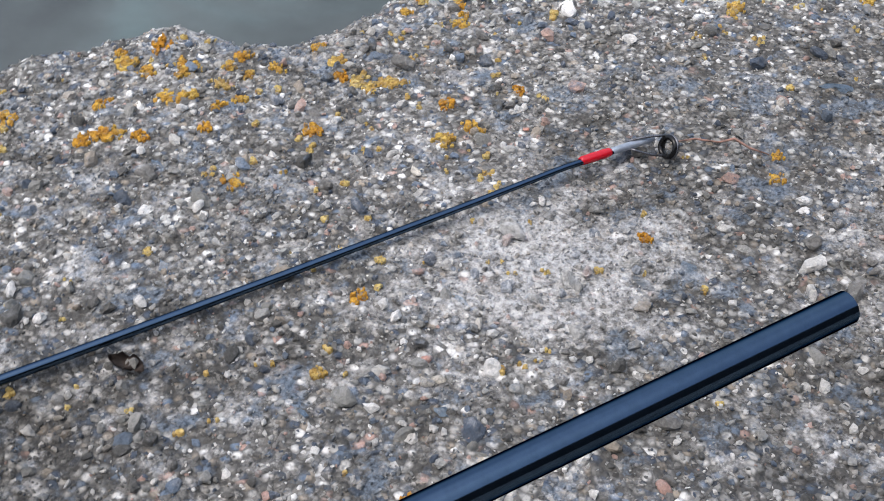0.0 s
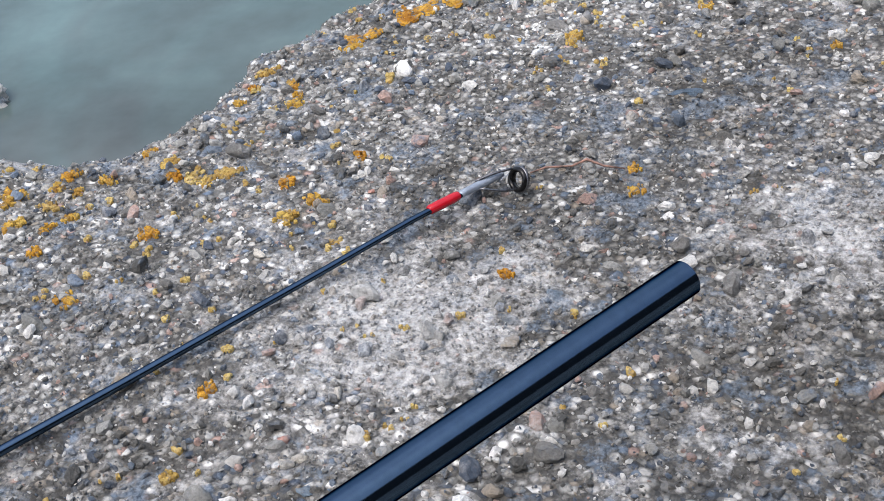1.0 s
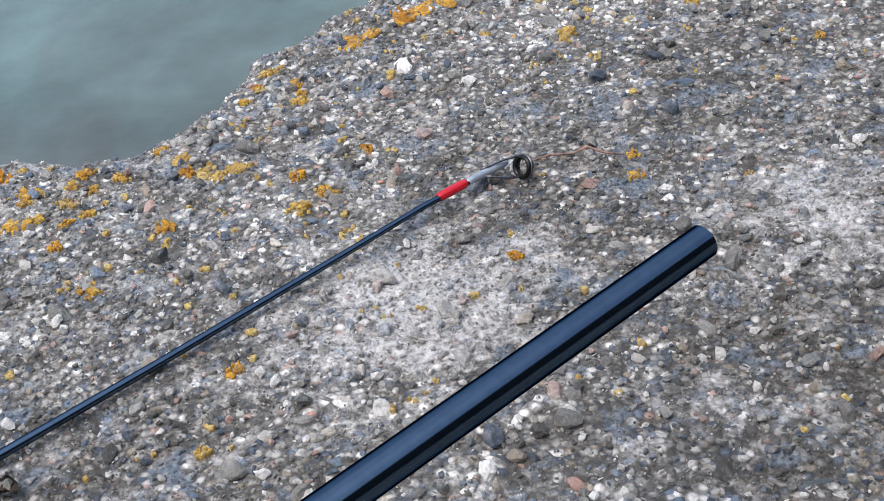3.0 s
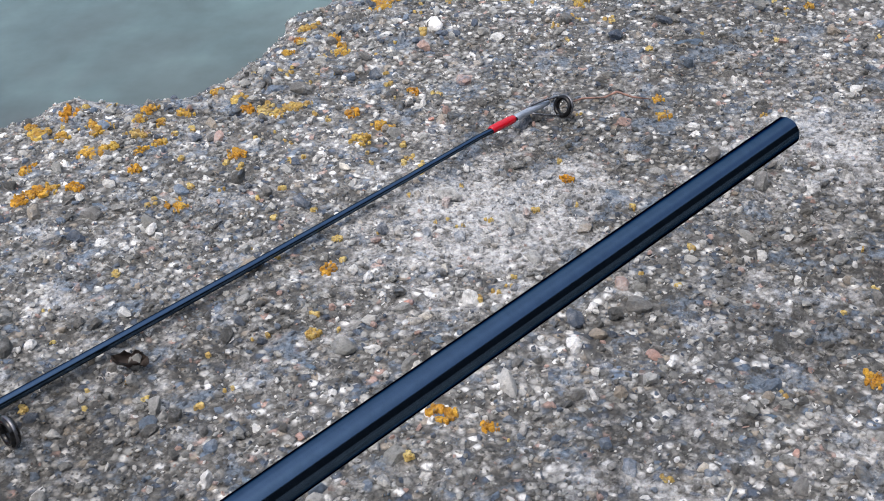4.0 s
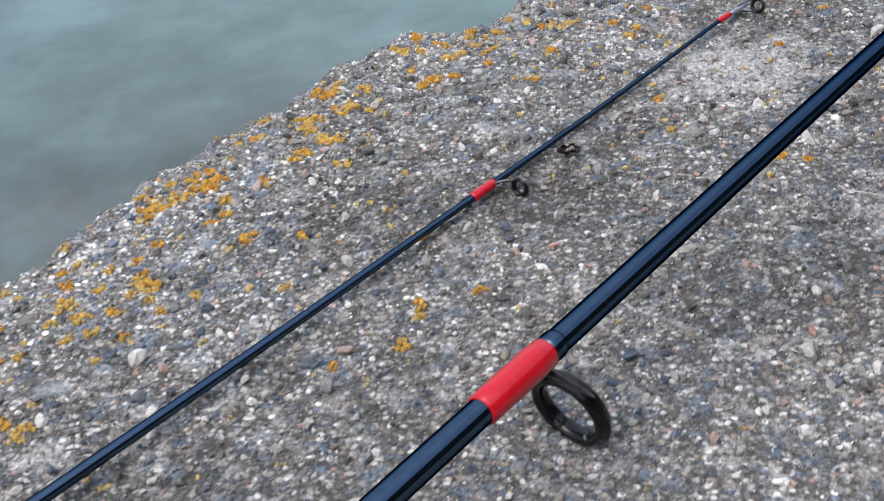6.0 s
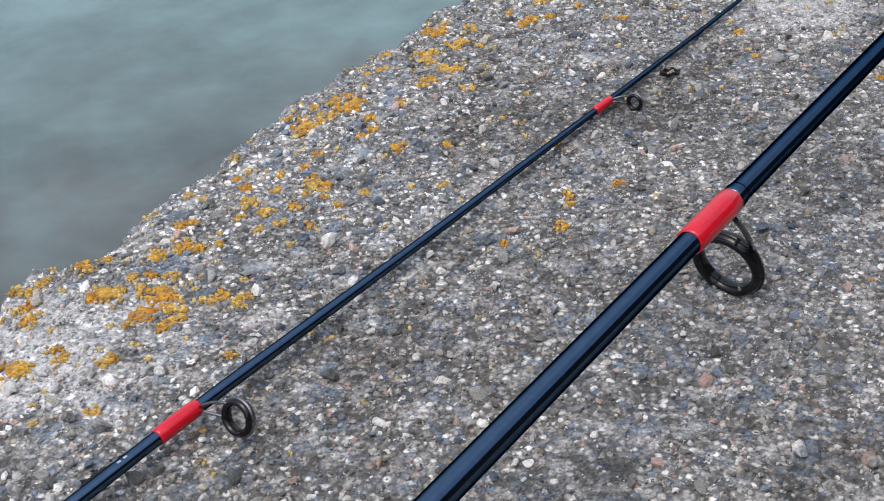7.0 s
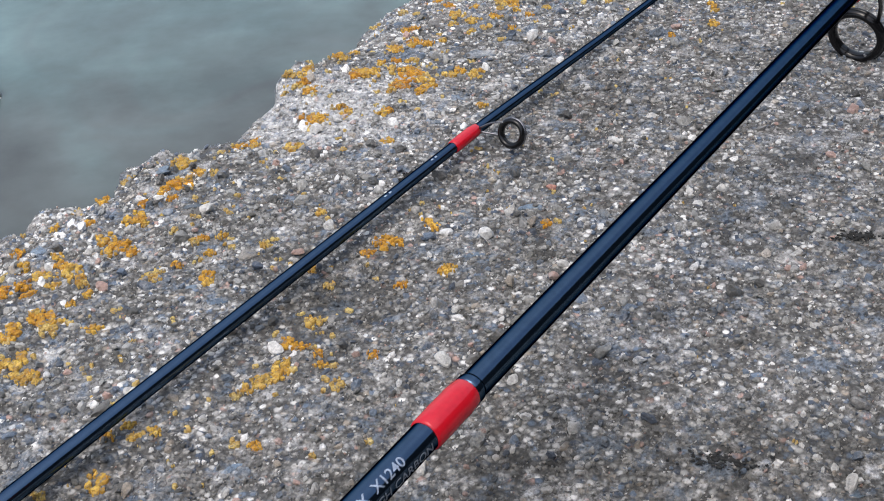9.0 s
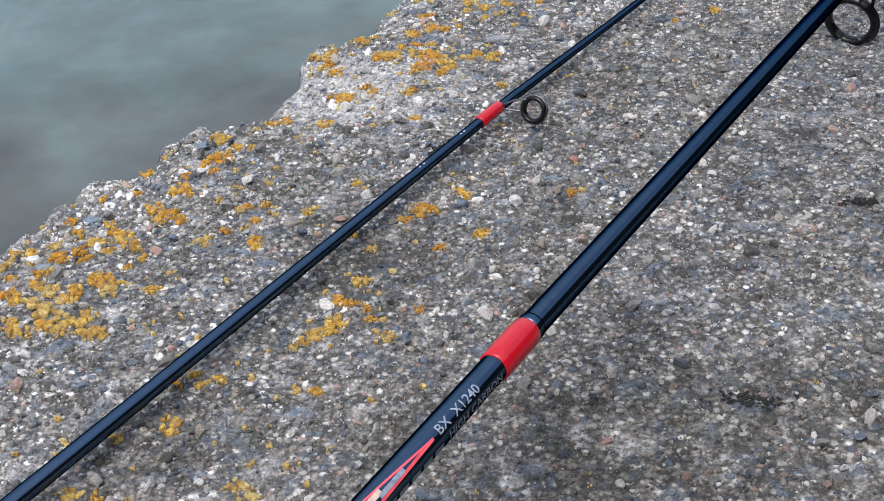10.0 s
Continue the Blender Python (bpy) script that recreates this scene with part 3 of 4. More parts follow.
LICHEN_K = [(-0.271, -0.287, 0.0015), (-0.004, 0.324, 0.0015), (-0.009, 0.283, 0.0015), (-0.065, 0.108, 0.0015), (-0.206, 0.001, 0.0015), (-0.246, 0.042, 0.0015), (-0.278, -0.217, 0.0015), (-0.067, 0.247, 0.0015), (-0.286, -0.220, 0.0015), (-0.160, 0.041, 0.0015), (-0.324, -0.130, 0.0015), (-0.303, -0.227, 0.0015), (-0.327, -0.317, 0.0014), (-0.309, -0.243, 0.0014), (-0.109, 0.119, 0.0014), (-0.254, 0.009, 0.0014), (-0.296, -0.248, 0.0014), (-0.287, -0.154, 0.0014), (-0.028, 0.214, 0.0014), (-0.269, -0.004, 0.0014), (-0.005, 0.326, 0.0014), (-0.072, 0.242, 0.0014), (0.000, 0.143, 0.0014), (-0.022, 0.114, 0.0014), (-0.198, -0.169, 0.0014), (-0.301, -0.315, 0.0014), (-0.285, -0.254, 0.0014), (-0.192, 0.077, 0.0014), (-0.136, 0.193, 0.0014), (-0.131, 0.193, 0.0014)]
LICHEN_L = [(-0.315, -0.337, 0.0014), (-0.125, 0.185, 0.0014), (-0.328, -0.274, 0.0014), (-0.306, -0.185, 0.0013), (-0.268, -0.034, 0.0013), (-0.244, -0.030, 0.0013), (-0.403, -0.303, 0.0013), (-0.154, 0.158, 0.0013), (-0.268, -0.198, 0.0013), (-0.288, -0.291, 0.0013), (-0.062, 0.165, 0.0013), (0.095, 0.194, 0.0013), (0.004, 0.243, 0.0013), (-0.006, 0.238, 0.0013), (-0.004, 0.187, 0.0013), (0.000, 0.178, 0.0013), (-0.002, 0.152, 0.0013), (0.033, 0.101, 0.0013), (-0.285, -0.189, 0.0013), (-0.339, -0.305, 0.0013), (-0.267, -0.060, 0.0013), (-0.238, -0.057, 0.0013), (-0.249, -0.068, 0.0013), (-0.315, -0.320, 0.0013), (-0.283, -0.230, 0.0012), (-0.309, -0.329, 0.0012), (-0.403, -0.260, 0.0012), (-0.297, -0.132, 0.0012), (-0.065, 0.228, 0.0012), (0.078, 0.316, 0.0012)]
LICHEN_M = [(0.078, 0.214, 0.0012), (0.050, 0.209, 0.0012), (-0.249, -0.148, 0.0012), (-0.341, -0.145, 0.0012), (-0.050, 0.227, 0.0012), (-0.323, -0.259, 0.0012), (-0.056, 0.211, 0.0012), (-0.392, -0.287, 0.0012), (-0.323, -0.169, 0.0012), (-0.320, -0.286, 0.0011), (-0.025, 0.196, 0.0011), (-0.329, -0.300, 0.0011), (-0.271, -0.189, 0.0011), (0.134, 0.168, 0.0011), (0.040, 0.163, 0.0011), (-0.044, 0.225, 0.0011), (-0.321, -0.309, 0.0011), (-0.311, -0.320, 0.0011), (0.122, 0.326, 0.0010), (0.029, 0.101, 0.0010), (-0.025, 0.133, 0.0010), (-0.112, 0.048, 0.0010), (-0.301, -0.261, 0.0010), (-0.286, -0.261, 0.0010), (-0.390, -0.317, 0.0009), (-0.364, -0.315, 0.0009), (0.054, 0.236, 0.0009), (0.013, 0.261, 0.0009), (0.048, 0.175, 0.0009), (-0.012, 0.142, 0.0009)]
LICHEN_N = [(0.092, 0.175, 0.0008), (0.006, 0.146, 0.0007)]
LICHEN_SPOTS = LICHEN_A + LICHEN_B + LICHEN_C + LICHEN_D + LICHEN_E + LICHEN_F + LICHEN_G + LICHEN_H + LICHEN_I + LICHEN_J + LICHEN_K + LICHEN_L + LICHEN_M + LICHEN_N


def lobe(bm, cx, cy, r, height, seed, n=14):
    """One low leafy lobe with a scalloped rim."""
    rings = []
    for k, (f, h) in enumerate(((0.38, 0.75), (0.74, 1.0), (0.95, 0.8), (1.02, -1.0))):
        ring = []
        for i in range(n):
            a = 2 * math.pi * i / n
            c, d = math.cos(a), math.sin(a)
            q = r * f * (1 + 0.55 * noise.noise((c * 1.6 + seed * 7.1, d * 1.6, 0.5)) + 0.30 * noise.noise((c * 4.0, d * 4.0, seed * 3.3)))
            x, y = cx + q * c, cy + q * d
            ring.append(bm.verts.new((x, y, height * (h + (0.55 * noise.noise((x * 5.0, y * 5.0, seed)) if h > 0 else 0.0)))))
        rings.append(ring)
    top = bm.verts.new((cx, cy, height * (0.7 + 0.4 * noise.noise((cx * 5.0, cy * 5.0, seed)))))
    for i in range(n):
        bm.faces.new((top, rings[0][i], rings[0][(i + 1) % n]))
    for a, b in zip(rings, rings[1:]):
        for i in range(n):
            bm.faces.new((a[i], b[i], b[(i + 1) % n], a[(i + 1) % n]))


def lichen_mesh(seed):
    """A leafy crust of about unit radius: a few joined lobes and small outliers."""
    rnd = random.Random(seed)
    bm = bmesh.new()
    for k in range(rnd.randint(5, 8)):
        a, d = rnd.uniform(0, 6.283), 0.82 * rnd.uniform(0.05, 1) ** 0.7
        lobe(bm, d * math.cos(a), d * math.sin(a), rnd.uniform(0.20, 0.40), rnd.uniform(0.6, 1.2), seed * 9 + k)
    for k in range(rnd.randint(7, 11)):
        a, d = rnd.uniform(0, 6.283), rnd.uniform(0.5, 1.2)
        lobe(bm, d * math.cos(a), d * math.sin(a), rnd.uniform(0.10, 0.22), rnd.uniform(0.5, 1.0), seed * 17 + k, 8)
    for f in bm.faces:
        f.smooth = True
    mesh = bpy.data.meshes.new("lichen")
    bm.to_mesh(mesh)
    bm.free()
    mesh.materials.append(MAT_LICHEN)
    return mesh


rnd = random.Random(5)
LICHEN_MESHES = [lichen_mesh(s) for s in range(14)]


def lichen_place(x, y):
    u, v = uv(x, y)
    v = min(v, edge_at(u) - 0.0015)
    p = at(u, v)
    tilt = (ground_z(u, v) - ground_z(u, v - 0.004)) / 0.004
    return Vector((p.x, p.y, ground_z(u, v) + 0.0005)), tilt


for i, (x, y, r) in enumerate(LICHEN_SPOTS[:295]):
    ob = new("lichen", LICHEN_MESHES[i % 14])
    ob.parent = quay
    p, tilt = lichen_place(x, y)
    lean = Vector((DY * tilt, -DX * tilt, 1)).normalized()
    turn = Vector((0, 0, 1)).rotation_difference(lean)
    ob.matrix_local = Matrix.LocRotScale(p, turn @ Euler((0, 0, rnd.uniform(0, 6.28))).to_quaternion(), (r * rnd.uniform(1.25, 1.65), r * rnd.uniform(1.05, 1.35), 0.0008))


def scatter_specks():
    """Young lichen: countless yellow specks, thickest by the water's edge."""
    r = random.Random(21)
    bm = bmesh.new()
    for x, y, q in LICHEN_SPOTS[295:]:
        p, tilt = lichen_place(x, y)
        for _ in range(r.randint(2, 4)):
            a = r.uniform(0, 6.283)
            start = len(bm.verts)
            lobe(bm, 0, 0, q * r.uniform(0.45, 0.8), 0.0006, r.uniform(0, 50), 8)
            bm.verts.ensure_lookup_table()
            for w in bm.verts[start:]:
                w.co += p + Vector((math.cos(a), math.sin(a), 0)) * q * 0.55
    n = 0
    while n < 620:
        u, b = (r.uniform(-0.55, 0.45), r.expovariate(1 / 0.09)) if n < 520 else (r.uniform(-0.56, -0.18), r.expovariate(1 / 0.06))
        if b > 0.44 or b < 0.002:
            continue
        p = at(u, edge_at(u) - b)
        if noise.noise((p.x * 22, p.y * 22, 6.0)) < r.uniform(-0.25, 0.3):
            continue
        z = ground_z(u, edge_at(u) - b) + 0.0006
        s = r.uniform(0.0005, 0.0013) * (1.0 if b < 0.12 else 0.6)
        for _ in range(r.randint(1, 4)):
            c = p + Vector((r.gauss(0, s), r.gauss(0, s), 0))
            w = s * r.uniform(0.7, 1.1)
            top = bm.verts.new((c.x, c.y, z + 0.0003))
            mid = [bm.verts.new((c.x + 0.7 * w * math.cos(a) * r.uniform(0.55, 1.4), c.y + 0.7 * w * math.sin(a) * r.uniform(0.55, 1.4), z + 0.00025)) for a in (k * 1.047 for k in range(6))]
            ring = [bm.verts.new((c.x + w * math.cos(a) * r.uniform(0.55, 1.4), c.y + w * math.sin(a) * r.uniform(0.55, 1.4), z - 0.0008)) for a in (k * 1.047 for k in range(6))]
            for k in range(6):
                bm.faces.new((top, mid[k], mid[(k + 1) % 6]))
                bm.faces.new((mid[k], ring[k], ring[(k + 1) % 6], mid[(k + 1) % 6]))
        n += 1
    ob = part("lichen_specks", bm, MAT_LICHEN, quay)
    ob["kind"] = "stuff"


scatter_specks()

# ---- aggregate stones ----
WHITE_STONES = [(0.041, 0.343, 0.003), (-0.089, 0.225, 0.0026), (0.127, 0.316, 0.0016), (-0.08, 0.178, 0.0019), (0.013, 0.171, 0.0011), (0.07, 0.163, 0.0021), (0.098, 0.117, 0.0019), (0.111, 0.154, 0.0016), (-0.031, 0.097, 0.001), (-0.09, 0.164, 0.0013), (0.099, 0.16, 0.0015), (0.077, 0.123, 0.0013), (0.083, 0.111, 0.0013), (-0.118, 0.039, 0.0028), (-0.161, 0.011, 0.0027), (-0.132, 0.199, 0.0018), (-0.172, -0.061, 0.0022), (-0.085, 0.054, 0.0014), (-0.038, -0.011, 0.0018), (0.015, -0.041, 0.0017), (-0.213, -0.062, 0.0027), (-0.215, -0.065, 0.0016), (-0.196, -0.128, 0.0014), (-0.189, -0.17, 0.0028), (-0.166, -0.206, 0.0025), (-0.286, -0.132, 0.0025), (-0.174, -0.065, 0.0016), (-0.126, -0.132, 0.0022), (-0.08, -0.147, 0.0016), (-0.103, -0.18, 0.0019), (-0.151, -0.185, 0.0018), (-0.161, -0.074, 0.0015)]
WHITE_STONES_B = [(-0.131, -0.179, 0.0017), (-0.365, -0.125, 0.0037), (-0.38, -0.24, 0.0026), (-0.409, -0.25, 0.0029), (-0.342, -0.324, 0.002), (-0.125, -0.243, 0.0019), (-0.165, -0.257, 0.0029), (-0.254, -0.234, 0.0019), (-0.205, -0.279, 0.0014), (-0.375, -0.168, 0.0019)]
CREAM_STONES = [(-0.011, 0.226, 0.0024), (0.025, 0.152, 0.0028), (-0.007, 0.135, 0.0019), (0.099, 0.105, 0.0021), (-0.049, 0.106, 0.0016), (0.029, 0.176, 0.0023), (0.027, 0.154, 0.0024), (-0.22, -0.133, 0.0022)]
PINK_STONES = [(0.022, 0.158, 0.0022), (0.087, 0.145, 0.0026), (0.12, 0.112, 0.0014), (0.006, 0.106, 0.0017), (0.01, 0.26, 0.0013), (-0.051, 0.058, 0.0027), (0.038, -0.036, 0.0019), (-0.091, 0.052, 0.0014), (0.031, -0, 0.0024), (-0.198, -0.145, 0.0027), (-0.167, -0.128, 0.0022), (-0.215, -0.322, 0.0023)]
TAN_STONES = [(0.065, 0.2, 0.0029), (-0.034, 0.103, 0.0017), (0.058, 0.113, 0.0022), (0.107, 0.223, 0.0013), (-0.047, -0.065, 0.0021), (-0.316, -0.176, 0.0048), (-0.052, -0.073, 0.0023)]
BLUE_STONES = [(0.002, 0.131, 0.0021), (0.021, 0.182, 0.0047), (0.071, 0.22, 0.0033), (0.032, 0.144, 0.0025), (-0.056, 0.162, 0.004), (0.11, 0.135, 0.0031), (0.115, 0.125, 0.0024), (-0.003, 0.091, 0.0033), (-0.026, 0.089, 0.0017), (0.092, 0.324, 0.0072), (0.034, 0.052, 0.0051), (-0.167, -0.043, 0.0027), (-0.122, -0.058, 0.003), (-0.23, -0.057, 0.0068), (-0.207, -0.156, 0.0048), (-0.193, -0.157, 0.0038), (-0.232, -0.186, 0.0037), (-0.334, -0.12, 0.0053), (-0.312, -0.293, 0.0047), (-0.131, -0.327, 0.0028), (-0.36, -0.104, 0.0064), (-0.336, -0.193, 0.0056), (-0.399, -0.158, 0.0072), (-0.326, -0.204, 0.0052), (-0.414, -0.193, 0.0041), (-0.319, -0.217, 0.0043), (-0.185, 0.101, 0.0048), (-0.170, 0.117, 0.0036), (-0.181, 0.071, 0.0046), (-0.081, 0.199, 0.0032)]
DARK_STONES = [(0.047, 0.195, 0.0036), (0.061, 0.21, 0.0053), (-0.066, 0.151, 0.0024), (0.137, 0.152, 0.0036), (0.017, 0.123, 0.0028), (0.094, 0.338, 0.0042), (-0.179, 0.008, 0.0044), (-0.181, 0.039, 0.0062), (-0.144, 0.036, 0.004), (-0.166, 0.107, 0.0045), (-0.216, -0.013, 0.0097), (-0.254, 0.03, 0.0058), (-0.241, -0.079, 0.0044), (-0.315, -0.089, 0.0055), (-0.118, -0.179, 0.0028), (-0.265, -0.125, 0.0026), (-0.124, -0.061, 0.0023), (-0.331, -0.3, 0.0042), (-0.364, -0.321, 0.0027), (-0.165, -0.331, 0.0027), (-0.341, -0.137, 0.0048)]


def stone_base(sub):
    bm = bmesh.new()
    bmesh.ops.create_icosphere(bm, subdivisions=sub, radius=1.0)
    v = np.array([w.co[:] for w in bm.verts])
    f = np.array([[w.index for w in g.verts] for g in bm.faces])
    bm.free()
    return v, f


def stone_shape(base, rng):
    """A worn pebble: the ball with a few flats and dents."""
    v = base.copy()
    for _ in range(13):
        n = rng.normal(size=3)
        n /= np.linalg.norm(n)
        d = v @ n
        cut = rng.uniform(0.45, 0.9)
        over = np.maximum(d - cut, 0)
        v -= over[:, None] * n * 0.85
    return v * (1 + rng.normal(scale=0.10 if len(v) < 100 else 0.035, size=(len(v), 1)))


rng = np.random.default_rng(11)
BALL, BALL_F = stone_base(2)
SMALL, SMALL_F = stone_base(1)
for cname, rows in (("white", WHITE_STONES + WHITE_STONES_B), ("cream", CREAM_STONES), ("pink", PINK_STONES),
                    ("tan", TAN_STONES), ("blue", BLUE_STONES), ("dark", DARK_STONES)):
    shapes = []
    for k in range(5):
        mesh = bpy.data.meshes.new("pebble")
        ragged = 1 + rng.normal(scale=0.13, size=(len(BALL), 1)) * (cname in ("blue", "dark"))
        body = stone_shape(BALL, rng) * ragged
        if cname in ("blue", "dark"):
            turn = np.arctan2(body[:, 1], body[:, 0])
            waves = 1 + 0.16 * np.sin(2 * turn + rng.uniform(0, 6)) + 0.14 * np.sin(3 * turn + rng.uniform(0, 6)) + 0.10 * np.sin(5 * turn + rng.uniform(0, 6))
            body[:, :2] *= waves[:, None]
        mesh.from_pydata(body.tolist(), [], BALL_F.tolist())
        mesh.polygons.foreach_set("use_smooth", [True] * len(mesh.polygons))
        mesh.materials.append(CLASS[cname])
        shapes.append(mesh)
    for x, y, r in rows:
        ob = new("pebble", shapes[rng.integers(5)])
        ob.parent = quay
        u, v = uv(x, y)
        flat = cname in ("blue", "dark")
        ob.matrix_local = Matrix.LocRotScale((x, y, ground_z(u, v) + (-0.0005 if flat else 0.0005)), Euler((rng.normal() * 0.07, rng.normal() * 0.07, rng.uniform(-0.5, 0.5) if flat else rng.uniform(0, 6.28))),
                                             (r, r * rng.uniform(0.5, 0.75), min(r * 0.6, 0.0011 if flat else 0.002)))


MIXED = stone("mixed_single_stones", [(0.0, (0.42, 0.41, 0.39)), (0.3, (0.46, 0.45, 0.43)), (0.5, (0.30, 0.30, 0.29)), (0.7, (0.46, 0.42, 0.37)), (0.85, (0.16, 0.19, 0.23))], "object")
shapes = []
for k in range(8):
    mesh = bpy.data.meshes.new("pebble")
    mesh.from_pydata(stone_shape(BALL, rng).tolist(), [], BALL_F.tolist())
    mesh.materials.append(MIXED)
    shapes.append(mesh)
for k in range(150):
    u, back = rng.uniform(-0.5, 0.3), rng.uniform(0.01, 0.36)
    v = edge_at(u) - back
    r = rng.uniform(0.0013, 0.0026)
    ob = new("pebble", shapes[k % 8])
    ob.parent = quay
    ob.matrix_local = Matrix.LocRotScale(at(u, v, ground_z(u, v) + 0.0003), Euler((rng.normal() * 0.2, rng.normal() * 0.2, rng.uniform(0, 6.28))), (r * 1.1, r * rng.uniform(0.65, 0.95), r * 0.7))


def clear_spots():
    """Cells already taken by lichen or by a larger stone."""
    taken = {}
    rows = [(x, y, r * 0.7) for x, y, r in LICHEN_SPOTS]
    for more in (WHITE_STONES, WHITE_STONES_B, CREAM_STONES, PINK_STONES, TAN_STONES):
        rows += [(x, y, r * 0.8) for x, y, r in more]
    rows += [(x, y, r * 0.55) for x, y, r in BLUE_STONES + DARK_STONES]
    for x, y, r in rows:
        n = int(r / 0.004) + 1
        for i in range(-n, n + 1):
            for j in range(-n, n + 1):
                taken.setdefault((round(x / 0.004) + i, round(y / 0.004) + j), []).append((x, y, r))
    return taken


def scatter_stones():
    """The countless small stones of the exposed aggregate, one mesh."""
    cell = 0.0022
    taken = clear_spots()
    shapes = [stone_shape(SMALL, rng) for _ in range(24)]
    big = [stone_shape(BALL, rng) for _ in range(12)]
    V, F, n = [], [], 0
    for u0 in np.arange(-0.56, 0.60, cell):
        e = edge_at(u0)
        for b0 in np.arange(0.001, 0.46, cell):
            bare = noise.noise((u0 * 24, b0 * 24, 8.0))
            if rng.random() < 0.27 + 0.4 * max(bare, 0.0):
                continue
            u, v = u0 + rng.uniform(-0.5, 0.5) * cell, e - b0 + rng.uniform(-0.5, 0.5) * cell
            p = at(u, v)
            if any((p.x - x) ** 2 + (p.y - y) ** 2 < q * q for x, y, q in taken.get((round(p.x / 0.004), round(p.y / 0.004)), ())) and rng.random() < 0.85:
                continue
            r = min(0.0034 if b0 > 0.02 else 0.0009 + 0.08 * b0, 0.00074 * (1 + 0.35 * math.exp(-b0 / 0.05)) * math.exp(rng.normal() * 0.50))
            a = rng.uniform(0, 6.283)
            large = r > 0.0019
            s = big[rng.integers(12)] if large else shapes[rng.integers(24)]
            q = s * (r * rng.uniform(0.95, 1.4), r * rng.uniform(0.75, 1.05), r * rng.uniform(0.6, 0.95))
            c, d = math.cos(a), math.sin(a)
            g, h = rng.normal() * 0.7, rng.normal() * 0.7
            w = q.copy()
            w[:, 0], w[:, 2] = q[:, 0] * math.cos(g) - q[:, 2] * math.sin(g), q[:, 0] * math.sin(g) + q[:, 2] * math.cos(g)
            w[:, 1], w[:, 2] = w[:, 1] * math.cos(h) - w[:, 2] * math.sin(h), w[:, 1] * math.sin(h) + w[:, 2] * math.cos(h)
            p = at(u, v)
            x = w[:, 0] * c - w[:, 1] * d + p.x
            y = w[:, 0] * d + w[:, 1] * c + p.y
            z = w[:, 2] + ground_z(u, v) + r * (rng.uniform(-0.45, 0.62) if b0 > 0.006 else rng.uniform(-0.7, 0.0))
            V.append(np.stack([x, y, z], 1))
            F.append((BALL_F if large else SMALL_F) + n)
            n += len(s)
    # broken crumbs of mortar and quartz between the stones
    for _ in range(52000):
        u, b = rng.uniform(-0.53, 0.33), rng.uniform(0.0, 0.40)
        v = edge_at(u) - b
        q = shapes[rng.integers(24)] * (rng.uniform(0.00022, 0.0006), rng.uniform(0.00018, 0.0004), rng.uniform(0.0003, 0.0007))
        a = rng.uniform(0, 6.283)
        c, d = math.cos(a), math.sin(a)
        p = at(u, v)
        lean = rng.normal() * 0.6
        V.append(np.stack([q[:, 0] * c - q[:, 1] * d + p.x + q[:, 2] * lean, q[:, 0] * d + q[:, 1] * c + p.y, q[:, 2] + ground_z(u, v) + rng.uniform(0.0, 0.0006)], 1))
        F.append(SMALL_F + n)
        n += len(q)
    mesh = bpy.data.meshes.new("aggregate")
    V, F = np.concatenate(V), np.concatenate(F)
    mesh.from_pydata(V.tolist(), [], F.tolist())
    ob = put("aggregate", mesh, MAT_PEBBLES, quay)
    ob["kind"] = "stuff"


scatter_stones()


# ---- fishing rod: the slim tip section, lying on its guides ----
def ring_guide(rod, ring_at, axis, big, small, wire, legs, wire_mat):
    """A line guide: a wire frame that holds a ring; legs are the wires' starts."""
    bm = torus(bmesh.new(), ring_at, axis, big, small, 40, 12, 1.5)
    ring = part("ring", bm, MAT_RING)
    hoop = part("hoop", torus(bmesh.new(), ring_at, axis, big + small * 0.85, small * 0.42, 40, 8, 1.2), wire_mat, None, "thin metal hoop")
    under(hoop, ring)
    hoop.matrix_parent_inverse = Matrix()
    axis = Vector(axis).normalized()
    for start, touch, bend in legs:
        touch = Vector(ring_at) + Vector(touch)
        mids = [Vector(start).lerp(touch, k / 8) + Vector(bend) * math.sin(math.pi * k / 8) for k in range(9)]
        wires = part("wire", sweep(bmesh.new(), mids, wire, 8), wire_mat)
        under(wires, ring)
        wires.matrix_parent_inverse = Matrix()
    return under(ring, rod)


U, N = at(1, 0), at(0, 1)


def tip_axis(u):
    """Centre line of the tip section; its slim end bows towards the water."""
    v = float(np.interp(u, [-1.0, -0.22, -0.10, 0.03, 0.12, 0.2184, 0.245], [0.1330, 0.1215, 0.1186, 0.1171, 0.1176, 0.1182, 0.1162]))
    return at(u, v, float(np.interp(u, [-1.0, -0.60, -0.22, 0.03, 0.12, 0.19, 0.245], [-0.004, 0.0045, 0.0090, 0.0054, 0.0030, 0.0019, 0.0017])))


def tip_radius(u):
    return float(np.interp(u, [-1.0, -0.22, 0.05, 0.245], [0.0043, 0.0023, 0.00135, 0.00082]))


tip_rod = empty("rod_tip_section", at(-0.3, 0.1225, 0.005), "slim glossy black fishing rod tip with red bindings on concrete", "fishing rod", "two halves of a fishing rod")
us = [-0.95 + k * (0.2425 + 0.95) / 40 for k in range(41)]
under(part("blank", sweep(bmesh.new(), [tip_axis(u) for u in us], [tip_radius(u) for u in us], 20), MAT_BLANK), tip_rod)


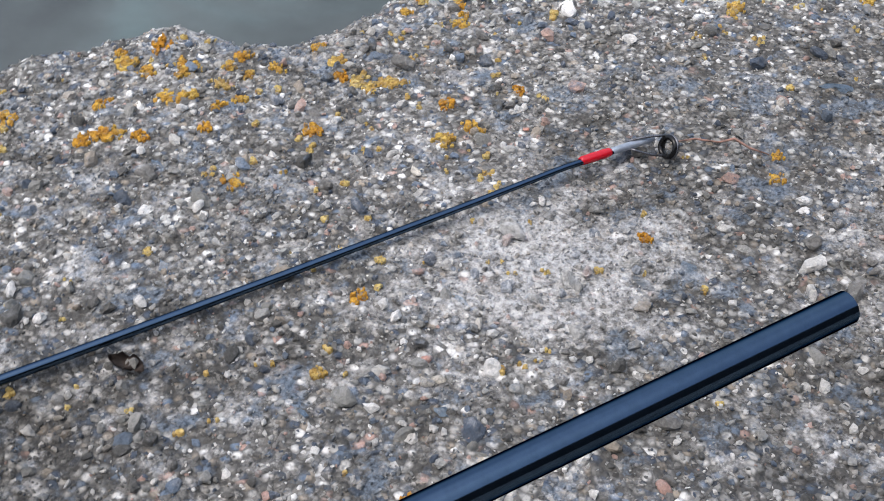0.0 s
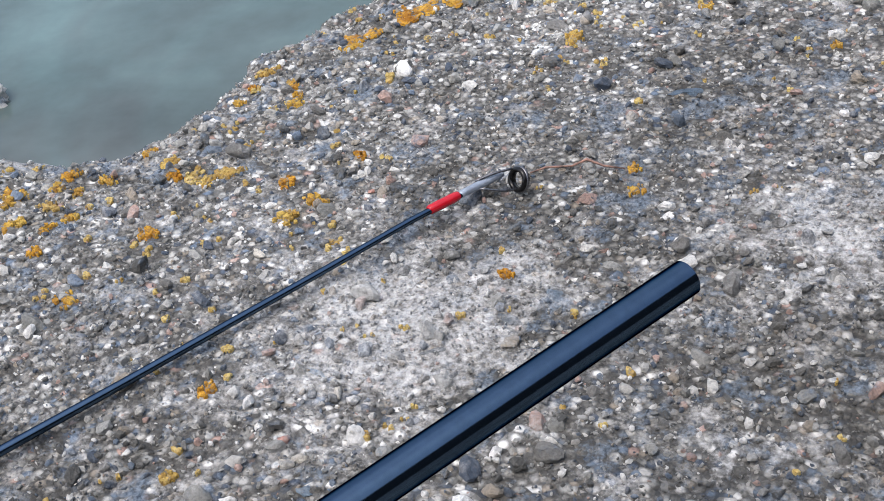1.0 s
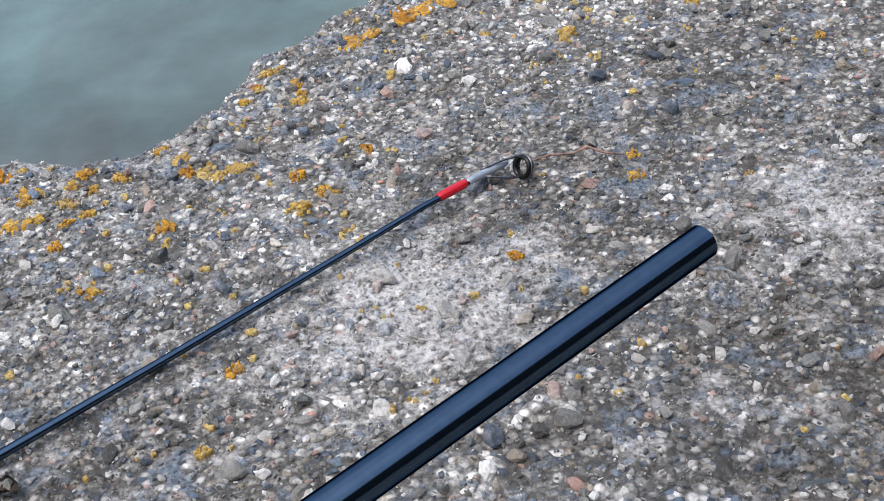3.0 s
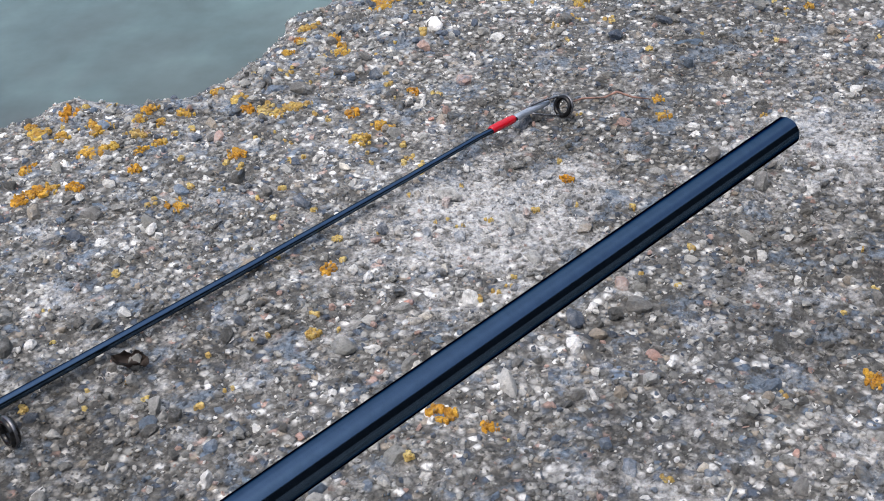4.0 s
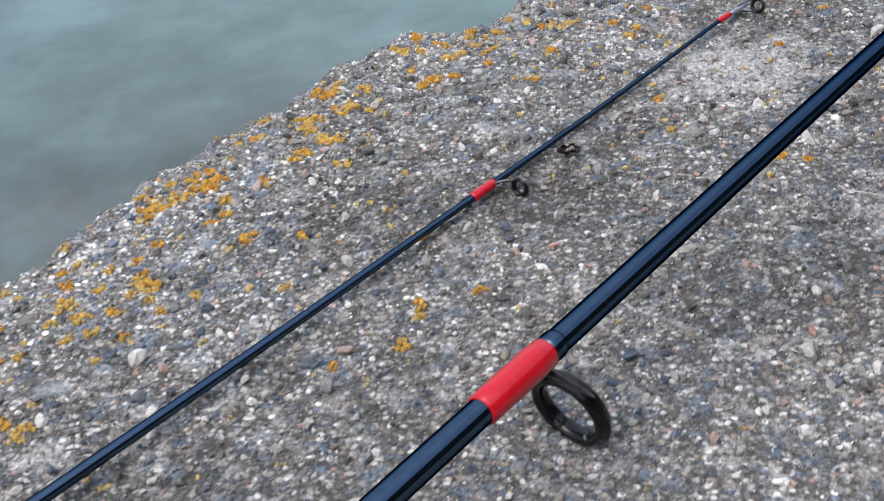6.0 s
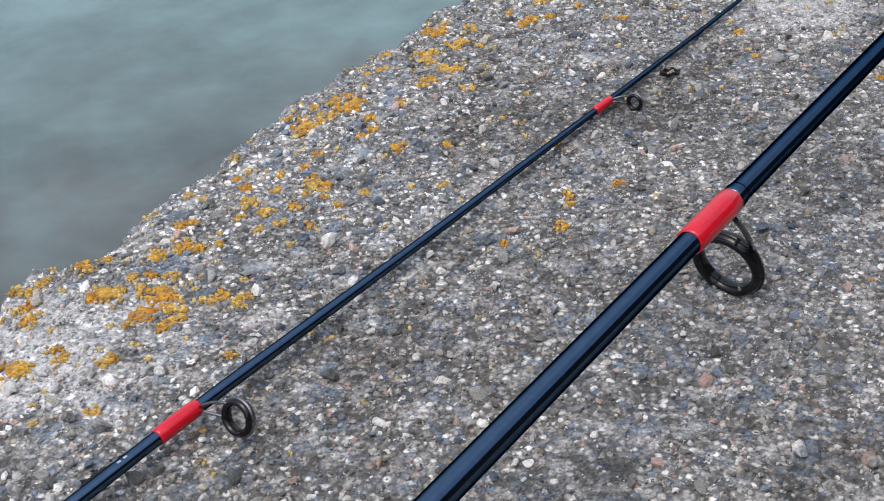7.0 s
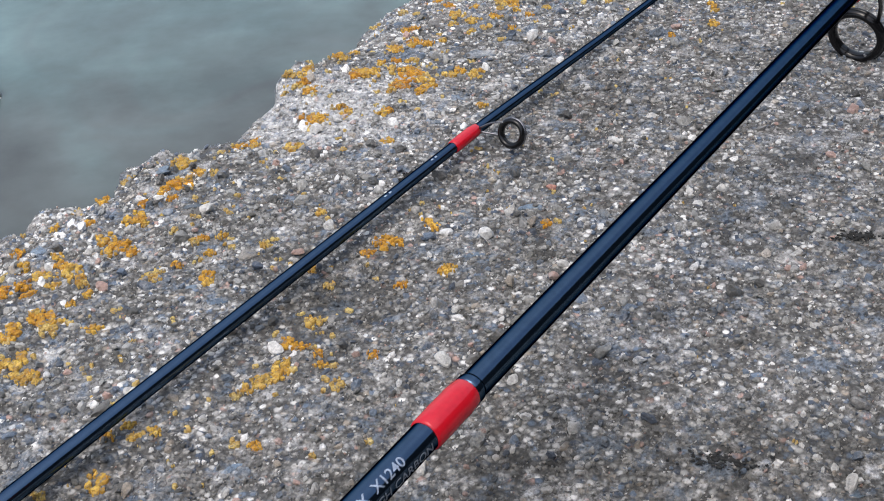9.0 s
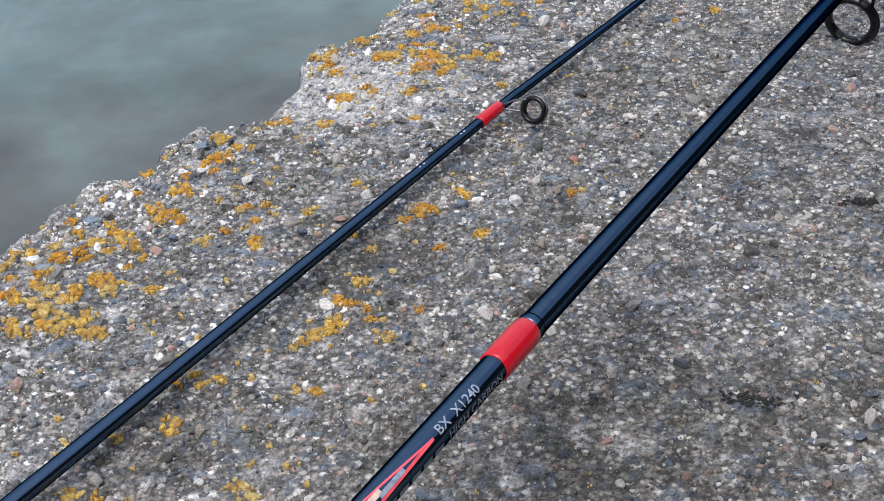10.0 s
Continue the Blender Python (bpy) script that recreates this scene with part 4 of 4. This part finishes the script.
def binding(rod, axis_of, radius_of, u0, u1, thick, name="binding", mat=None, label="glossy red lacquered thread binding"):
    n = 9
    us = [u0 + (u1 - u0) * k / (n - 1) for k in range(n)]
    rs = [radius_of(u) + thick * (0.3 if k in (0, n - 1) else 0.8 if k in (1, n - 2) else 1.0 + 0.08 * math.sin(k * 2.3)) for k, u in enumerate(us)]
    us[1], us[-2] = us[0] + 0.0006, us[-1] - 0.0006
    return under(part(name, sweep(bmesh.new(), [axis_of(u) for u in us], rs, 24), mat or MAT_RED, None, label), rod)


binding(tip_rod, tip_axis, tip_radius, 0.2184, 0.2288, 0.00055)
binding(tip_rod, tip_axis, tip_radius, 0.2288, 0.2435, 0.00030, "tip_tube", MAT_TIPTUBE, "dull silver metal tip tube")
binding(tip_rod, tip_axis, tip_radius, 0.0247, 0.0385, 0.0006)
binding(tip_rod, tip_axis, tip_radius, -0.2338, -0.2160, 0.0006)
SIDE = -N
# tip ring
c = at(0.2452, 0.1112, 0.0010)
ring_guide(tip_rod, c, U - Vector((0, 0, 0.4)), 0.0029, 0.00085, 0.00038,
           [(tip_axis(0.2350) + N * 0.0010 + Vector((0, 0, 0.0010)), N * 0.0026 + Vector((0, 0, 0.0026)), (0, 0, 0.0004)),
            (tip_axis(0.2345) + SIDE * 0.0016, N * 0.0002 - Vector((0, 0, 0.0032)), SIDE * 0.0014)], MAT_WIRE)
# two running guides
c = at(0.0420, 0.1070, 0.0045)
ring_guide(tip_rod, c, U - Vector((0, 0, 0.12)), 0.0031, 0.0009, 0.00042,
           [(tip_axis(0.0370) + SIDE * 0.0016 + Vector((0, 0, 0.001)), N * 0.0025 + Vector((0, 0, 0.0022)), (0, 0, 0.0006)),
            (tip_axis(0.0370) + SIDE * 0.0018, N * 0.0027 - Vector((0, 0, 0.0015)), (0, 0, 0))], MAT_WIRE)
c = at(-0.2147, 0.1047, 0.0105)
ring_guide(tip_rod, c, U - Vector((0, 0, 0.3)), 0.0052, 0.0013, 0.00045,
           [(tip_axis(-0.2170) + SIDE * 0.0022 + Vector((0, 0, 0.0015)), N * 0.0030 + Vector((0, 0, 0.0042)), Vector((0, 0, 0.0012))),
            (tip_axis(-0.2170) + SIDE * 0.0026, N * 0.0046 - Vector((0, 0, 0.0022)), (0, 0, 0))], MAT_WIRE)


# ---- fishing rod: the thick butt section ----
def butt_axis(u):
    return at(u, -0.0023 - 0.0085 * u - 0.010 * max(0.0, -0.42 - u), 0.0565 + 0.0122 * u)


def butt_radius(u):
    return float(np.interp(u, [-1.05, -0.41, 0.191], [0.0056, 0.0041, 0.0034]))


butt_rod = empty("rod_butt_section", at(-0.75, 0.004, 0.0), "thick glossy black fishing rod butt with red bindings, open end", "fishing rod", "two halves of a fishing rod")
us = [-1.05 + k * 1.241 / 30 for k in range(31)]
bm = sweep(bmesh.new(), [butt_axis(u) for u in us], [butt_radius(u) for u in us], 32, False)
sweep(bm, [butt_axis(0.191), butt_axis(0.1914), butt_axis(0.15)], [butt_radius(0.191), 0.0027, 0.0026], 32, False)
under(part("blank", bm, MAT_BLANK), butt_rod)
binding(butt_rod, butt_axis, butt_radius, -0.1213, -0.0935, 0.0008)
binding(butt_rod, butt_axis, butt_radius, -0.4297, -0.4102, 0.0007)
c = at(-0.0668, 0.0107, 0.0129)
ring_guide(butt_rod, c, U - N * 0.07 + Vector((0, 0, 0.19)), 0.0116, 0.0020, 0.0010,
           [(butt_axis(-0.0960) + Vector((0, 0, -0.0038)) + SIDE * 0.0015, SIDE * 0.0085 + Vector((0, 0, 0.0067)), SIDE * 0.002),
            (butt_axis(-0.0960) + Vector((0, 0, -0.0038)) + N * 0.0015, N * 0.0085 + Vector((0, 0, 0.0067)), N * 0.002)], MAT_RING)
binding(butt_rod, butt_axis, butt_radius, -0.0935, -0.0885, 0.00035, "lacquer_collar", MAT_BLANK, "clear dark lacquer collar")
binding(butt_rod, butt_axis, butt_radius, -0.4102, -0.4070, 0.0003, "lacquer_collar", MAT_BLANK, "clear dark lacquer collar")
# foam handle and reel at the rod's lower end
under(part("foregrip", sweep(bmesh.new(), [butt_axis(u) for u in (-0.84, -0.838, -0.76, -0.72, -0.718)], [0.011, 0.0125, 0.0125, 0.0095, 0.008], 24), MAT_FOAM, None, "black foam grip"), butt_rod)
under(part("rear_grip", sweep(bmesh.new(), [butt_axis(u) for u in (-1.18, -1.178, -1.05, -0.96, -0.958)], [0.012, 0.0145, 0.012, 0.0125, 0.011], 24), MAT_FOAM, None, "black foam grip"), butt_rod)
under(part("reel_seat", sweep(bmesh.new(), [butt_axis(u) for u in (-0.96, -0.84)], [0.0098, 0.0098], 24), MAT_RING), butt_rod)
reel = part("reel", sweep(bmesh.new(), [butt_axis(-0.90) + Vector((0, 0, z)) for z in (-0.009, -0.015, -0.02)], [0.006, 0.0045, 0.009], 16), MAT_RING, None, "black fixed-spool reel")
under(reel, butt_rod)
spool = part("spool", sweep(bmesh.new(), [at(u, 0.0053, ground_z(u, 0.0053) + 0.0200) for u in (-0.95, -0.945, -0.92, -0.87, -0.84, -0.835)], [0.012, 0.018, 0.0205, 0.0205, 0.019, 0.016], 28), MAT_RING)
under(spool, butt_rod)


# ---- printing on the butt section ----
def wrap_on(name, pts, faces, u0, ang0, mat, label="", rod=None, axis_of=None, radius_of=None):
    """Flat print (x along the rod, y across) rolled round the butt section."""
    verts = []
    for x, y in pts:
        u = u0 + x
        r = (radius_of or butt_radius)(u) + (0.00018 if "silver printed" in label or "cream" in label else 0.00012)
        a = ang0 + y / r
        verts.append((axis_of or butt_axis)(u) + N * math.sin(a) * r + Vector((0, 0, math.cos(a) * r)))
    mesh = bpy.data.meshes.new(name)
    mesh.from_pydata(verts, [], faces)
    return under(put(name, mesh, mat, None, label), rod or butt_rod)


def lettering(text, size, u0, ang0, mat, label, stretch=1.0):
    curve = bpy.data.curves.new("print", "FONT")
    curve.body, curve.size = text, size
    curve.resolution_u, curve.offset = 3, size * 0.012
    ob = bpy.data.objects.new("print", curve)
    scene.collection.objects.link(ob)
    flat = bmesh.new()
    flat.from_mesh(ob.to_mesh())
    bmesh.ops.triangulate(flat, faces=flat.faces[:])
    bmesh.ops.subdivide_edges(flat, edges=flat.edges[:], cuts=2, use_grid_fill=True)
    flat.verts.index_update()
    pts = [(v.co.x * stretch, v.co.y) for v in flat.verts]
    faces = [tuple(v.index for v in f.verts) for f in flat.faces]
    flat.free()
    ob.to_mesh_clear()
    bpy.data.objects.remove(ob)
    return wrap_on("print", pts, faces, u0, ang0, mat, label)


lettering("BX  X1240", 0.0039, -0.4632, radians(-52), MAT_PRINT, "silver model lettering", 1.18)
lettering("HIGH CARBON", 0.0031, -0.4600, radians(-98), MAT_PRINT_DIM, "dim grey lettering", 1.32)


def strip(a, b, w, n=8):
    (ax, ay), (bx, by) = a, b
    pts, faces = [], []
    for k in range(n + 1):
        x, y = ax + (bx - ax) * k / n, ay + (by - ay) * k / n
        pts += [(x, y - w / 2), (x, y + w / 2)]
        if k:
            i = 2 * k
            faces.append((i - 2, i, i + 1, i - 1))
    return pts, faces


# emblem: a red chevron open towards the grip, a silver blade between its arms
for far, wide in (((-0.032, 0.0029), 0.0006), ((-0.032, -0.0013), 0.0009)):
    p, f = strip((0, 0), far, wide, 12)
    wrap_on("emblem", p, f, -0.4655, radians(-42), MAT_PRINT_RED, "pink-red printed chevron arm")
p, f = strip((0, 0), (-0.011, -0.0002), 0.0013)
wrap_on("emblem", p, f, -0.4790, radians(-37), MAT_PRINT, "silver printed blade")
p, f = strip((0, 0), (-0.006, -0.0001), 0.0016)
wrap_on("emblem", p, f, -0.4885, radians(-26), MAT_PRINT_CREAM, "cream printed patch")
for k in range(5):
    p, f = strip((0, 0), (0.0042, 0), 0.0020)
    wrap_on("print", p, f, -0.4670 - 0.0056 * k, radians(-97), MAT_PRINT_DIM)

for u in (-0.2475, -0.2500, -0.2790, -0.2820):
    p, f = strip((0, 0), (0.0014, 0), 0.0007, 2)
    wrap_on("print", p, f, u, radians(-12), MAT_PRINT, "", tip_rod, tip_axis, tip_radius)

# ---- small things on the concrete ----
twig_pts = [at(u, v, ground_z(u, v) + h) for u, v, h in ((0.2523, 0.1150, 0.0020), (0.2571, 0.1135, 0.0016), (0.2628, 0.1090, 0.0012), (0.2668, 0.1069, 0.0022), (0.2689, 0.1023, 0.0014), (0.2724, 0.0974, 0.0008))]
twig = tagged(part("twig", sweep(bmesh.new(), twig_pts, [0.0002, 0.00035, 0.00030, 0.00045, 0.00035, 0.0002], 7), MAT_TWIG), "thin dry reddish-brown twig lying on concrete", "twig")

line_pts = []
ctrl = [at(u, v, ground_z(u, v) + 0.0016) for u, v in ((0.1037, 0.0031), (0.1053, -0.0043), (0.1068, -0.0131), (0.1092, -0.0200), (0.1139, -0.0265), (0.1198, -0.0296), (0.1274, -0.0315), (0.1362, -0.0301), (0.1431, -0.0277))]
for i in range(len(ctrl) - 1):
    for k in range(6):
        s = k / 6
        p0, p1, p2, p3 = ctrl[max(i - 1, 0)], ctrl[i], ctrl[i + 1], ctrl[min(i + 2, len(ctrl) - 1)]
        line_pts.append(0.5 * (2 * p1 + (p2 - p0) * s + (2 * p0 - 5 * p1 + 4 * p2 - p3) * s * s + (3 * p1 - p0 - 3 * p2 + p3) * s ** 3))
tagged(part("fishing_line", sweep(bmesh.new(), line_pts, 0.00030, 6), MAT_LINE), "short curled offcut of pale nylon fishing line on concrete", "fishing line")


def dead_leaf(u, v, size, turn, label):
    bm = bmesh.new()
    n, m = 10, 6
    grid = []
    for i in range(n + 1):
        row = []
        for j in range(m + 1):
            x, y = (i / n - 0.5) * 2, (j / m - 0.5) * 2
            w = (1 - x * x) ** 0.5 * (0.42 + 0.22 * noise.noise((x * 4, j * 0.3, 1.0))) if abs(x) < 1 else 0.02
            z = 0.45 * y * y + 0.2 * x * x + 0.5 * noise.noise((x * 2.2, y * 2.2, 3.0)) + 0.12
            row.append(bm.verts.new((x * size, y * max(w, 0.03) * size, z * size)))
        grid.append(row)
    for i in range(n):
        for j in range(m):
            bm.faces.new((grid[i][j], grid[i + 1][j], grid[i + 1][j + 1], grid[i][j + 1]))
    bmesh.ops.solidify(bm, geom=bm.faces[:], thickness=0.0003)
    ob = tagged(part("dead_leaf", bm, MAT_LEAF), label, "leaf")
    p = at(u, v)
    ob.matrix_world = pose(p.x, p.y, ground_z(u, v) + 0.0018, 8, 5, turn)
    return ob


dead_leaf(0.0770, 0.1085, 0.0048, 5, "shrivelled dark brown dead leaf curled on concrete")


def moss(u, v, length, turn, seed, label):
    """Dark streak of moss and crack shade, built as many small ragged granules."""
    r = random.Random(seed)
    bm = bmesh.new()
    for _ in range(150):
        x = r.gauss(0, 0.40) * length
        y = r.gauss(0, 0.11) * length * r.uniform(0.2, 1.6) + 0.3 * length * noise.noise((x / length * 3.0, seed, 0))
        w = r.uniform(0.0002, 0.00065)
        for q in bmesh.ops.create_icosphere(bm, subdivisions=1, radius=1.0)["verts"]:
            k = r.uniform(0.5, 1.3)
            q.co = Vector((x + q.co.x * w * k * 1.5, y + q.co.y * w * k, 0.0001 + q.co.z * w * 0.9 * k))
    ob = tagged(part("moss", bm, MAT_GRANULES, smooth=False), label, "moss", kind="stuff")
    p = at(u, v)
    ob.matrix_world = pose(p.x, p.y, ground_z(u, v) + 0.0009, 0, 0, turn)
    return ob


moss(-0.3476, -0.0461, 0.013, -16, 1, "dry blackish moss and crack shade, built as granules in the concrete")
moss(-0.2106, -0.0410, 0.012, -5, 2, "dry blackish moss and crack shade, built as granules in the concrete")
moss(-0.2500, 0.1335, 0.009, 52, 3, "blackish granules beside the slim rod")
